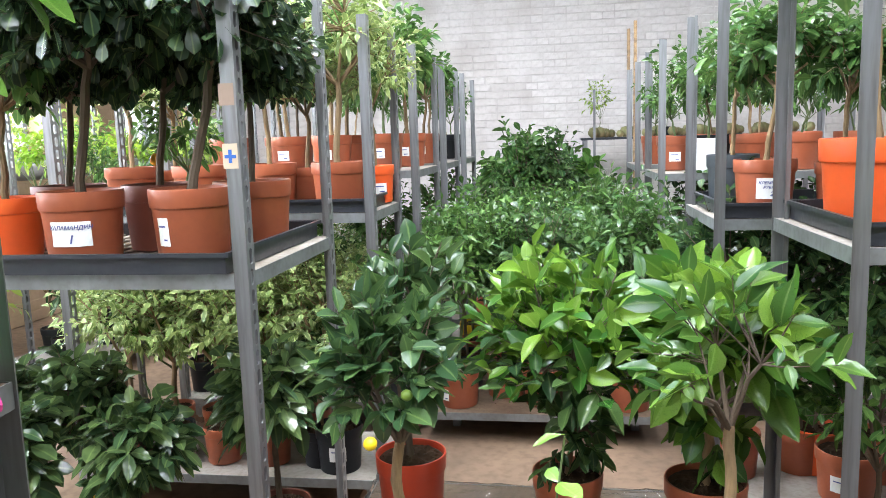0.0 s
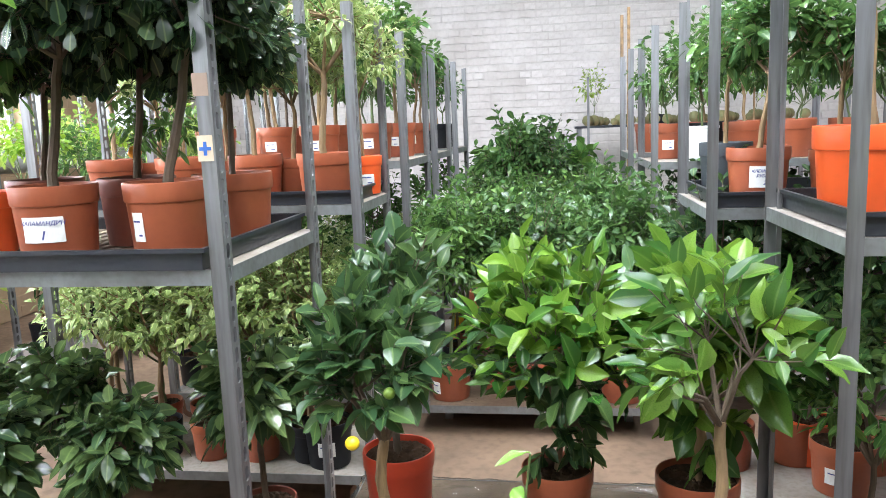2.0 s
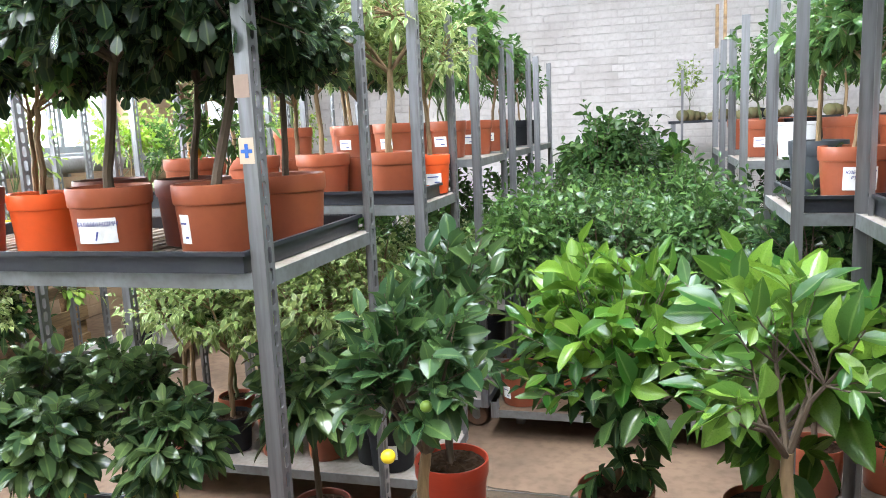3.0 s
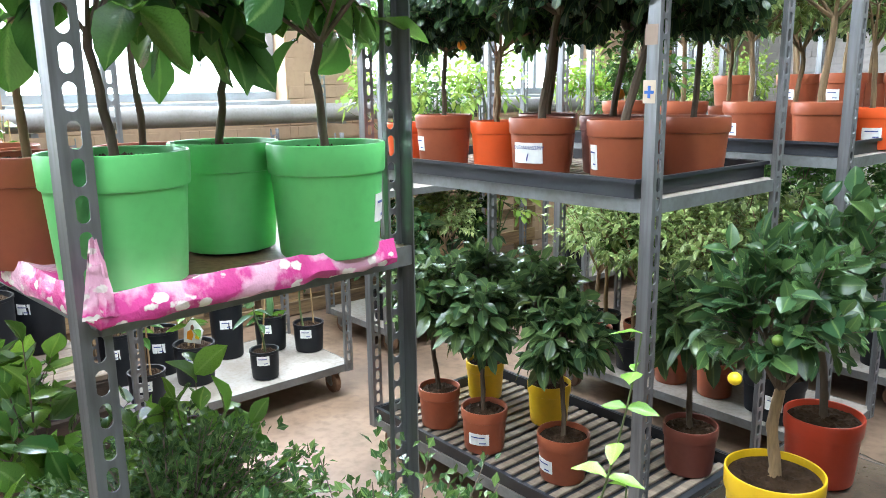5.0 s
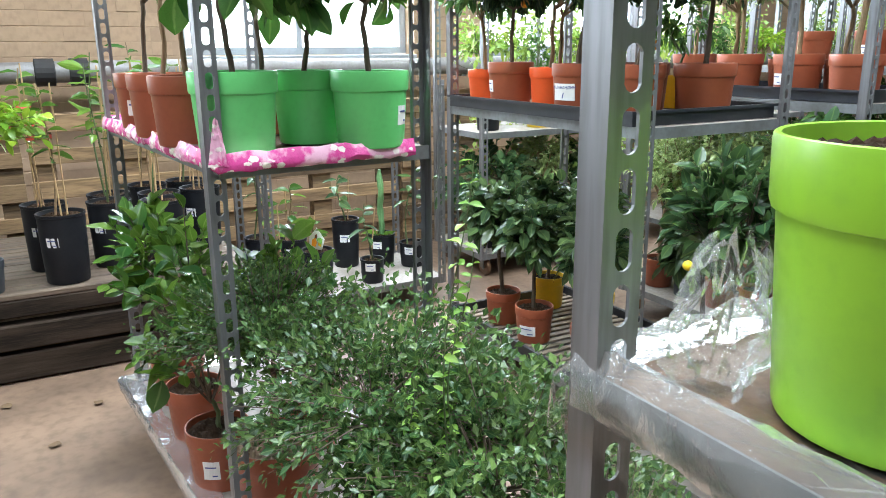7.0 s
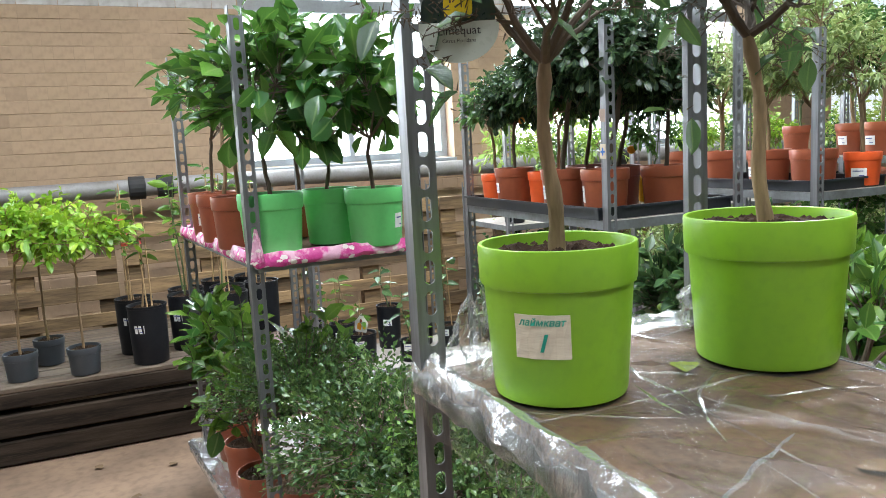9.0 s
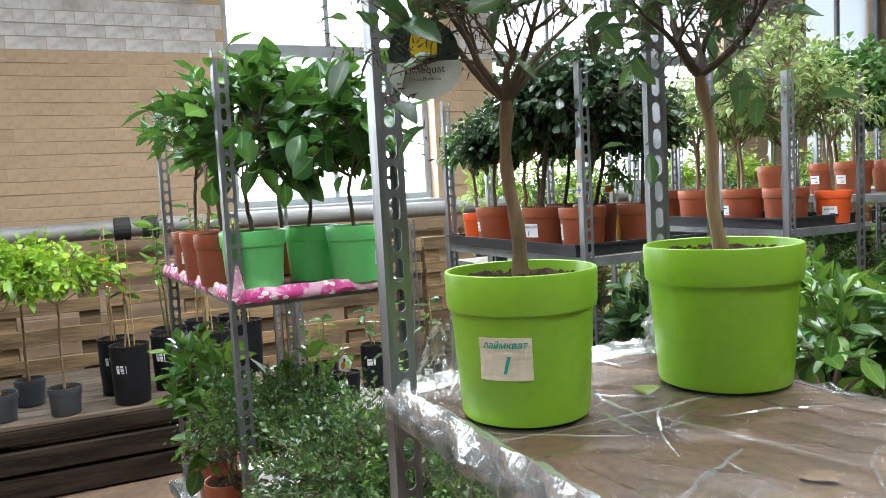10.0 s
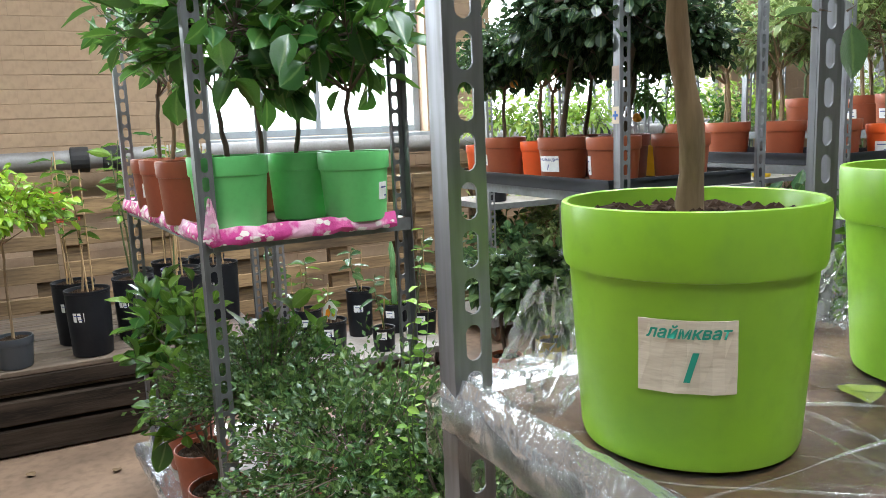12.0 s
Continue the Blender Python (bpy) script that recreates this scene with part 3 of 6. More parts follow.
def shoots(rng, count, per, centre, radius, leaf, inner=0.3, lift=0.25, spread=1.0, low=-0.55):
    """Leafy shoots that fill a rounded crown: returns the shoots' ends and the leaves' places and directions."""
    d = unit(rng.normal(0, 1, (count * 3, 3)))
    d = d[d[:, 2] > low][:count]
    count = len(d)
    radius = np.asarray(radius, float)
    lump = np.array([0.82 + 0.36 * noise.noise(tuple(q * 1.7 + radius[0] * 9 + rng.integers(1))) for q in d])
    reach = (0.72 + 0.38 * rng.random(count)) * (0.8 + 0.5 * lump)
    start = centre + d * radius * inner
    end = centre + d * radius * reach[:, None] + (0, 0, 1) * (lift * radius[2] * rng.random(count))[:, None]
    pts, dirs = [], []
    for s, e in zip(start, end):
        ax = unit(e - s)
        a = unit(np.cross(ax, rng.normal(0, 1, 3)))
        bb = np.cross(ax, a)
        d_z = (e - centre)[2] / radius[2]
        for i in range(per):
            t = 0.25 + 0.78 * (i + rng.random() * 0.6) / per
            ph = i * 2.4 + rng.random() * 0.8
            rad = np.cos(ph) * a + np.sin(ph) * bb
            pts.append(s + (e - s) * min(t, 1.02))
            dirs.append(ax * (0.35 + 0.7 * t) + rad * spread + rng.normal(0, 0.28, 3) + (0, 0, 0.12 if d_z > -0.1 else -0.15))
    return start, end, np.array(pts), np.array(dirs)


# kind: trunk height, crown radius, crown half height, shoots, leaves on a shoot, leaf length, width ratio, leaf material, bark, trunk radius
KINDS = {
    "ball": (0.315, 0.205, 0.175, 260, 9, 0.040, 0.38, L_DARK, DARKBARK, 0.011),
    "ball_mid": (0.30, 0.17, 0.17, 65, 8, 0.060, 0.25, L_MID, BARK, 0.010),
    "round_low": (0.30, 0.132, 0.13, 58, 8, 0.078, 0.27, L_LOW, DARKBARK, 0.010),
    "broad": (0.30, 0.19, 0.17, 34, 7, 0.105, 0.29, L_LEMON, DARKBARK, 0.010),
    "lush": (0.20, 0.22, 0.24, 44, 8, 0.115, 0.21, L_BRIGHT, BARK, 0.012),
    "big_leaf": (0.34, 0.20, 0.20, 30, 7, 0.13, 0.25, L_MID, BARK, 0.010),
    "sprig": (0.16, 0.18, 0.24, 46, 9, 0.060, 0.20, L_MID, TWIG, 0.007),
    "dense_low": (0.08, 0.24, 0.20, 80, 8, 0.070, 0.21, L_MID, TWIG, 0.008),
    "dense_bright": (0.10, 0.24, 0.22, 70, 8, 0.072, 0.20, L_BRIGHT, TWIG, 0.008),
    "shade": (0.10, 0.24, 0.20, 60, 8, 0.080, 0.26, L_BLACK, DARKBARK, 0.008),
    "olive": (0.24, 0.16, 0.18, 95, 11, 0.036, 0.24, L_VAR, BARK, 0.009),
    "aisle_mid": (0.36, 0.20, 0.29, 74, 9, 0.058, 0.24, L_MID, DARKBARK, 0.010),
    "aisle_bright": (0.34, 0.19, 0.27, 66, 9, 0.060, 0.24, L_BRIGHT, DARKBARK, 0.010),
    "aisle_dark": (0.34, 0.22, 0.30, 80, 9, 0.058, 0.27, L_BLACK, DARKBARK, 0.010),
    "willow": (0.34, 0.22, 0.27, 150, 11, 0.056, 0.17, L_MID, TWIG, 0.008),
    "airy": (0.20, 0.22, 0.32, 34, 7, 0.060, 0.24, L_FRESH, TWIG, 0.006),
    "yellowing": (0.36, 0.19, 0.11, 80, 8, 0.042, 0.25, L_LIME, BARK, 0.0048),
}


def limbs(buf, rng, top, start, end, tr, step=1):
    """A few main limbs from the fork; each shoot is joined to the nearest limb by a thin twig."""
    pick = rng.permutation(len(end))[:6]
    knots = []
    for i in pick:
        far = top * 0.3 + end[i] * 0.7
        mid = top * 0.62 + end[i] * 0.38 + rng.normal(0, 0.010, 3) + (0, 0, 0.012)
        buf.tube([top - (0, 0, 0.012), mid, far, end[i]], [tr * 0.62, tr * 0.45, tr * 0.25, 0.0012], 6)
        knots += [mid, far, mid * 0.5 + far * 0.5]
    knots = np.array(knots)
    for i in range(0, len(end), step):
        k = knots[np.argmin(np.linalg.norm(knots - start[i], axis=1))]
        buf.tube([k, start[i] * 0.6 + end[i] * 0.4 + rng.normal(0, 0.006, 3), end[i]], [0.0026, 0.0019, 0.0009], 4)


def tree_meshes(kind, variant):
    th, R, RH, ns, per, leaf, ratio, lmat, bark, tr = KINDS[kind]
    rng = np.random.default_rng(sum(map(ord, kind)) * 31 + variant)
    lean = rng.normal(0, 0.02, 2)
    centre = np.array([lean[0], lean[1], th + RH * 0.75])
    start, end, pts, dirs = shoots(rng, ns, per, centre, (R, R, RH), leaf, low=-0.8 if kind in ("ball", "round_low") else -0.55)
    small = leaf < 0.04
    crown = leaf_mesh("foliage", pts, dirs, leaf * (0.65 + 0.6 * rng.random(len(pts))), ratio, lmat, rng, small)
    buf = Buf()
    z = np.linspace(0, th, 7)
    wob = np.cumsum(rng.normal(0, 0.004, (7, 2)), axis=0)
    wob -= wob[0]
    line = np.c_[lean[0] * z / th + wob[:, 0], lean[1] * z / th + wob[:, 1], z]
    buf.tube(line, tr * np.array([1.25, 1.0, 1.05, 0.92, 0.98, 0.9, 0.85]), 8)
    top = line[-1]
    limbs(buf, rng, top, start, end, tr, 2 if ns < 60 else 3)
    return buf.mesh("trunk", bark, True), crown


def pot_mesh(r, h, material, tall=False):
    rb = r * (0.88 if tall else 0.84)
    c = h * (0.86 if tall else 0.74)
    rc = rb + (r - rb) * (c / h) * 0.72
    prof = [(rb - 0.008, 0.0), (rb - 0.002, 0.002), (rb, 0.008)]
    if tall:
        prof += [(rb + (r - rb) * 0.5, h * 0.5), (r - 0.003, h - 0.014), (r, h - 0.012), (r, h)]
    else:
        prof += [(rc, c - 0.004), (rc + 0.001, c), (r - 0.004, c + 0.001), (r - 0.0025, c + 0.006), (r - 0.001, h - 0.006), (r - 0.002, h - 0.001), (r - 0.004, h)]
    prof += [(r - 0.007, h - 0.001), (r - 0.012, h - 0.028)]
    return Buf().lathe(prof, 40, 0.006).mesh("pot", material, True)


def soil_mesh(r, material):
    rng = np.random.default_rng(3)
    buf = Buf()
    rings, seg = 7, 24
    v = [(0, 0, 0.004)]
    for i in range(1, rings + 1):
        for k in range(seg):
            a = k * 2 * np.pi / seg
            rr = r * i / rings
            v.append((rr * np.cos(a), rr * np.sin(a), rng.normal(0, 0.0035) if i < rings else -0.004))
    f = [(0, 1 + k, 1 + (k + 1) % seg) for k in range(seg)]
    for i in range(rings - 1):
        for k in range(seg):
            a, c = 1 + i * seg + k, 1 + i * seg + (k + 1) % seg
            f.append((a, a + seg, c + seg, c))
    buf.add(v, f)
    for i in range(90):
        a, q = rng.random() * 6.28, r * 0.85 * rng.random() ** 0.5
        s = 0.003 + 0.007 * rng.random()
        x, y = q * np.cos(a), q * np.sin(a)
        buf.add([(x - s, y, 0.004), (x, y - s * .7, 0.004), (x + s, y, 0.004), (x, y + s * .7, 0.004), (x, y, 0.004 + s * 0.6)], [(0, 1, 4), (1, 2, 4), (2, 3, 4), (3, 0, 4)])
    return buf.mesh("soil", material)


def label_mesh(r0, r1, z0, z1, h, width, material):
    """A paper label bent round a tapered pot: centred on -y."""
    n = 9
    buf = Buf()
    v, f = [], []
    for lift in (0.0006, 0.0016):
        for z in (z0, (z0 + z1) / 2, z1):
            r = r0 + (r1 - r0) * z / h + lift
            for i in range(n):
                a = (i / (n - 1) - 0.5) * width / r
                wav = 0.0008 * np.sin(i * 1.9 + z * 300)
                v.append(((r + wav * (lift > 0.001)) * np.sin(a), -(r + wav * (lift > 0.001)) * np.cos(a), z))
    o = 3 * n
    for j in range(2):
        for i in range(n - 1):
            a = j * n + i
            f += [(o + a, o + a + 1, o + a + n + 1, o + a + n)]
    rim = list(range(n)) + [n * 2 - 1, n * 3 - 1] + list(range(n * 3 - 2, n * 2 - 1, -1)) + [n]
    for a, c in zip(rim, rim[1:] + rim[:1]):
        f.append((a, c, o + c, o + a))
    buf.add(v, f)
    return buf.mesh("label", material)


def writing_mesh(text, size, ink, radius_at, angle0, z_mid):
    """Lettering laid on a pot's wall."""
    cu = bpy.data.curves.new("writing", "FONT")
    cu.body, cu.size, cu.align_x, cu.align_y, cu.space_line, cu.shear = text, size, "CENTER", "CENTER", 1.1, 0.28
    cu.offset = size * 0.022
    ob = bpy.data.objects.new("writing", cu)
    scene.collection.objects.link(ob)
    bpy.context.view_layer.update()
    me = bpy.data.meshes.new_from_object(ob.evaluated_get(bpy.context.evaluated_depsgraph_get()))
    bpy.data.objects.remove(ob)
    for v in me.vertices:
        x, y = v.co.x, v.co.y
        r = radius_at(z_mid + y) + 0.0032
        v.co = (r * math.sin(angle0 + x / r), -r * math.cos(angle0 + x / r), z_mid + y)
    me.materials.clear()
    me.materials.append(ink)
    return me


POTNAMES = {"terracotta_plastic": "terracotta-coloured", "brown_plastic": "dark brown", "orange_plastic": "bright orange", "red_plastic": "red", "yellow_plastic": "yellow", "lime_plastic": "lime green", "mint_green_plastic": "mint green", "black_plastic": "black", "dark_grey_plastic": "dark grey", "white_plastic": "white"}
TREEWORDS = {"ball": "clipped dark citrus standard", "ball_mid": "small glossy citrus standard", "round_low": "rounded dark calamondin tree", "broad": "lemon tree with broad leaves", "lush": "lush bright green citrus", "big_leaf": "citrus with large glossy leaves", "sprig": "slender young citrus", "dense_low": "dense young citrus bush", "dense_bright": "dense bright green citrus bush", "shade": "dark leafy bush", "olive": "grey-green small-leaved standard", "aisle_mid": "leafy green citrus tree", "aisle_bright": "leafy bright green citrus tree", "aisle_dark": "dark leafy citrus bush", "willow": "bushy citrus with narrow willow-like leaves", "airy": "loose fresh green shrub", "yellowing": "small tree with pale yellow-green leaves"}


def add_pot(t, r, h, material, turn=0.0, label=None, words="", tall=False, soil=None, tape=None):
    """A pot with soil under a plant; label: (angle in degrees, width, z0, z1)."""
    pm = cached(("pot", r, h, material.name, tall), lambda: pot_mesh(r, h, material, tall))
    p = part("pot", pm, t)
    part("soil", cached(("soil", r, (soil or SOIL).name), lambda: soil_mesh(r - 0.009, soil or SOIL)), t, m=Matrix.Translation((0, 0, h - 0.017)))
    if label:
        ang, wd, z0, z1 = label
        rb = r * (0.88 if tall else 0.84)
        ra = lambda z: rb + (r - rb) * 0.70 * z / h
        lm = cached(("label", r, h, tall, wd, z0, z1, (tape or PAPER).name), lambda: label_mesh(rb, rb + (r - rb) * 0.70, z0, z1, h, wd, tape or PAPER))
        lab = part("label", lm, p, "handwritten paper label", pose(0, 0, 0, 0, 0, ang))
        if words:
            for text, size, dz, ink in words:
                me = writing_mesh(text, size, ink, ra, 0.0, (z0 + z1) / 2 + dz)
                part("writing", me, lab)
        else:
            bar = cached(("bars", r, h, wd, z0, z1), lambda: bars_mesh(ra, wd, z0, z1))
            part("writing", bar, lab)
    return p


def bars_mesh(ra, wd, z0, z1):
    buf = Buf()
    for z, a, c in ((z0 + (z1 - z0) * 0.7, -0.36, 0.3), (z0 + (z1 - z0) * 0.22, 0.05, 0.36)):
        r = ra(z) + 0.0031
        w = 0.0022
        xs = [(a + (c - a) * i / 4) * wd for i in range(5)]
        v = [(r * math.sin(x / r), -r * math.cos(x / r), zz) for zz in (z - w, z + w) for x in xs]
        buf.add(v, [(i, i + 1, 6 + i, 5 + i) for i in range(4)])
    return buf.mesh("writing", INK)


def fruit(t, place, r, material, name="fruit"):
    me = cached(("fruit", round(r, 3), material.name), lambda: Buf().lathe([(0.001, -r * .93), (r * .35, -r * .9), (r * .7, -r * .68), (r * .95, -r * .3), (r, 0.05 * r), (r * .9, r * .42), (r * .62, r * .75), (r * .3, r * .92), (0.001, r * .93)], 18).mesh("fruit", material, True))
    part(name, me, t, "ripe round citrus fruit", Matrix.Translation(place))


COUNT = [0]


def plant(kind, x, y, z, material, r=0.105, h=0.185, scale=1.0, turn=None, label=None, words="", group="potted citrus", fruits=(), tall=False, variants=3, tape=None, extra="", flat=1.0):
    """A potted tree or bush standing at (x, y, z)."""
    COUNT[0] += 1
    if turn is None:
        turn = (COUNT[0] * 137.5) % 360
    t = thing("potted_plant", pose(x, y, z), "%s in a %s plastic pot%s" % (TREEWORDS[kind], POTNAMES[material.name], extra), "potted plant", group)
    add_pot(t, r, h, material, label=label, words=words, tall=tall, tape=tape)
    v = COUNT[0] % variants
    trunk, crown = cached(("tree", kind, v), lambda: tree_meshes(kind, v))
    m = Matrix.Translation((0, 0, h - 0.03)) @ pose(0, 0, 0, 0, 0, turn) @ Matrix.Diagonal((scale, scale, scale * flat, 1))
    part("trunk", trunk, t, m=m)
    part("foliage", crown, t, m=m)
    for fx, fy, fz, fr, fm in fruits:
        fruit(t, (fx, fy, fz), fr, fm)
    return t

# ---- trolleys and trays ----
trolley(-2.08, -0.75, 1.71, 2.42, [1.205], 2.0)
tray(-2.03, -0.80, 1.70, 2.40, 1.2065)
tray(-2.03, -0.80, 1.72, 2.40, 0.1615)
trolley(-2.0, -0.685, 0.20, 0.80, [1.205], 2.0, turn=5.0, board=RUSTBOARD, low=0.17, nudge=(-0.018, -0.022), flip=(2,))
trolley(0.616, 1.965, 0.33, 0.92, [1.183], 2.0, board=RUSTBOARD, label="galvanised plant trolley with its shelf under clear film")
trolley(-2.05, -0.71, 2.82, 3.34, [1.24], 1.97)
trolley(-2.05, -0.70, 3.72, 4.42, [1.36], 1.97)
trolley(-2.05, -0.69, 4.62, 5.30, [1.36], 1.97)
trolley(-2.05, -0.68, 5.55, 6.25, [1.36], 1.97)
trolley(0.60, 1.93, 1.74, 2.36, [1.25], 2.0)
trolley(0.50, 1.83, 2.68, 3.28, [1.21], 1.96)
trolley(0.48, 1.82, 3.98, 4.58, [1.30], 1.96)
trolley(0.48, 1.82, 5.15, 5.75, [1.30], 1.96)
tray(0.64, 1.88, 1.76, 2.34, 1.2515, slats=False)
tray(0.54, 1.78, 2.70, 3.26, 1.2115, slats=False)
tray(-2.0, -0.75, 2.84, 3.32, 1.2415, slats=False)
LOWT = "low wheeled plant platform without tall posts"
trolley(-0.66, 0.50, 1.55, 2.48, [0.33], 0.352, board=WETBOARD, label=LOWT)
trolley(-0.56, 0.52, 0.36, 0.96, [], 0.20, label=LOWT)
for y0, y1 in ((3.60, 4.95), (5.20, 6.60), (6.80, 8.20)):
    trolley(-0.66, 0.46, y0, y1, [], 0.20, label="low steel plant platform on short legs", low_board=WETBOARD, casters=False)
trolley(-3.32, -2.66, 0.96, 2.02, [], 1.30, label="low galvanised trolley crowded with black nursery pots")
trolley(-3.60, -2.95, 2.45, 3.80, [0.95], 2.0)
trolley(-3.60, -2.95, 4.20, 5.55, [0.95], 2.0)
trolley(-3.60, -2.95, 5.90, 7.25, [0.95], 2.0)

# ---- rack beside the start: clipped mandarins ----
zA = 1.2225
LAB = (13, 0.10, 0.050, 0.112)
NAMES_A = [("КАЛАМАНДИН", 0.0145, 0.016, INK), ("1", 0.03, -0.014, INK)]
plant("ball", -1.232, 1.815, zA, TERRA, 0.104, 0.185, 1.1, label=LAB, words=NAMES_A)
plant("ball", -0.945, 1.84, zA, TERRA, 0.104, 0.185, 1.1, label=(-22, 0.035, 0.045, 0.115))
plant("ball", -1.725, 1.835, zA, TERRA, 0.103, 0.185, 0.82, label=(-15, 0.05, 0.06, 0.11))
plant("ball", -1.46, 2.10, zA, BROWNPOT, 0.105, 0.185, 0.9, fruits=[(-0.10, -0.10, 0.50, 0.019, MANDARIN)])
plant("ball", -1.15, 2.06, zA, BROWNPOT, 0.105, 0.185, 0.95)
plant("ball", -0.90, 2.13, zA, TERRA, 0.112, 0.185, 0.85)
plant("ball_mid", -1.955, 1.85, zA, ORANGE, 0.085, 0.15, 0.85)
plant("ball_mid", -1.515, 1.90, zA, ORANGE, 0.095, 0.165, 0.9, fruits=[(-0.09, -0.08, 0.42, 0.018, MANDARIN)])
plant("ball_mid", -1.75, 2.12, zA, ORANGE, 0.085, 0.15, 0.9)
plant("sprig", -1.20, 2.29, zA, YELLOW, 0.07, 0.13, 0.7, fruits=[(-0.03, -0.09, 0.25, 0.021, MANDARIN)])

# lower level of that rack
zL = 0.1775
plant("round_low", -1.88, 2.19, zL, YELLOW, 0.085, 0.165, 0.95)
plant("round_low", -1.52, 2.20, zL, YELLOW, 0.088, 0.17, 0.95)
plant("round_low", -1.53, 1.85, zL, TERRA, 0.088, 0.165, 0.9, label=(30, 0.08, 0.04, 0.085))
plant("round_low", -1.19, 1.90, zL, TERRA, 0.092, 0.165, 0.9, label=(-10, 0.07, 0.04, 0.085))
plant("round_low", -0.93, 2.27, zL, BROWNPOT, 0.095, 0.17, 1.0)
plant("round_low", -1.80, 1.86, zL, TERRA, 0.085, 0.16, 1.0)

# ---- lemon trees on the flower-wrapped shelf ----


def leaf_blade(variant):
    """One large blade with a raised keel, wavy edges and a drooping tip."""
    rng = np.random.default_rng(50 + variant)
    rows = [0.0, 0.18, 0.4, 0.62, 0.83, 1.0]
    wid = [0.05, 0.62, 0.98, 0.92, 0.52, 0.03]
    v, f = [], []
    for y, w in zip(rows, wid):
        z = -(0.10, 0.30, 0.42, 0.18)[variant] * y * y + 0.03 * math.sin(y * 5 + variant)
        for s in (-1, -0.5, 0, 0.5, 1):
            v.append((s * w * 0.245 + 0.03 * math.sin(y * 4 + variant * 2) * y, y, z + abs(s) * (0.16, 0.08, 0.12, 0.05)[variant] * w + 0.022 * math.sin(y * 13 + variant + s) * abs(s)))
    for r in range(5):
        for c in range(4):
            a = r * 5 + c
            f.append((a, a + 1, a + 6, a + 5))
    me = bpy.data.meshes.new("leaf")
    me.from_pydata(v, [], f)
    uv = me.uv_layers.new(name="UVMap")
    for lp, d in zip(me.loops, uv.data):
        c = v[lp.vertex_index]
        d.uv = ((lp.vertex_index % 5) / 4, c[1])
    me.polygons.foreach_set("use_smooth", [True] * len(me.polygons))
    return me


def big_leaf_mat(name, deep, fresh):
    """Like the other leaves, but for single blades: the colour varies by object."""
    m = leaf_mat(name, deep, fresh, 0.26).copy()
    m.name = name + "_single"
    for nd in m.node_tree.nodes:
        if nd.type == "MATH" and nd.operation == "MULTIPLY_ADD":
            nd.inputs[1].default_value = 1.15
            for lk in list(nd.inputs[2].links):
                m.node_tree.links.remove(lk)
            nd.inputs[2].default_value = 0.05
    return m


BL_BRIGHT = big_leaf_mat("blade_bright", (0.018, 0.100, 0.012), (0.20, 0.44, 0.035))
BL_MID = big_leaf_mat("blade_mid", (0.018, 0.088, 0.014), (0.17, 0.38, 0.035))
BL_LEMON = big_leaf_mat("blade_lemon", (0.018, 0.085, 0.015), (0.11, 0.31, 0.03))
BL_DARK = big_leaf_mat("blade_dark", (0.024, 0.076, 0.023), (0.095, 0.22, 0.045))


def set_leaves(t, rng, pts, dirs, lengths, material, fat=1.0):
    for p, d, ln in zip(pts, unit(dirs), lengths):
        d = Vector(d)
        up = Vector((0, 0, 1)) + Vector(rng.normal(0, 0.55, 3))
        side = d.cross(up).normalized()
        nor = side.cross(d)
        m = Matrix((side, d, nor)).transposed().to_4x4()
        k = int(rng.integers(4))
        me = cached(("blade", k, material.name), lambda: with_mat(leaf_blade(k), material))
        part("leaf", me, t, m=Matrix.Translation(p) @ m @ Matrix.Diagonal((ln * fat, ln, ln, 1)))


def with_mat(me, material):
    me.materials.append(material)
    return me


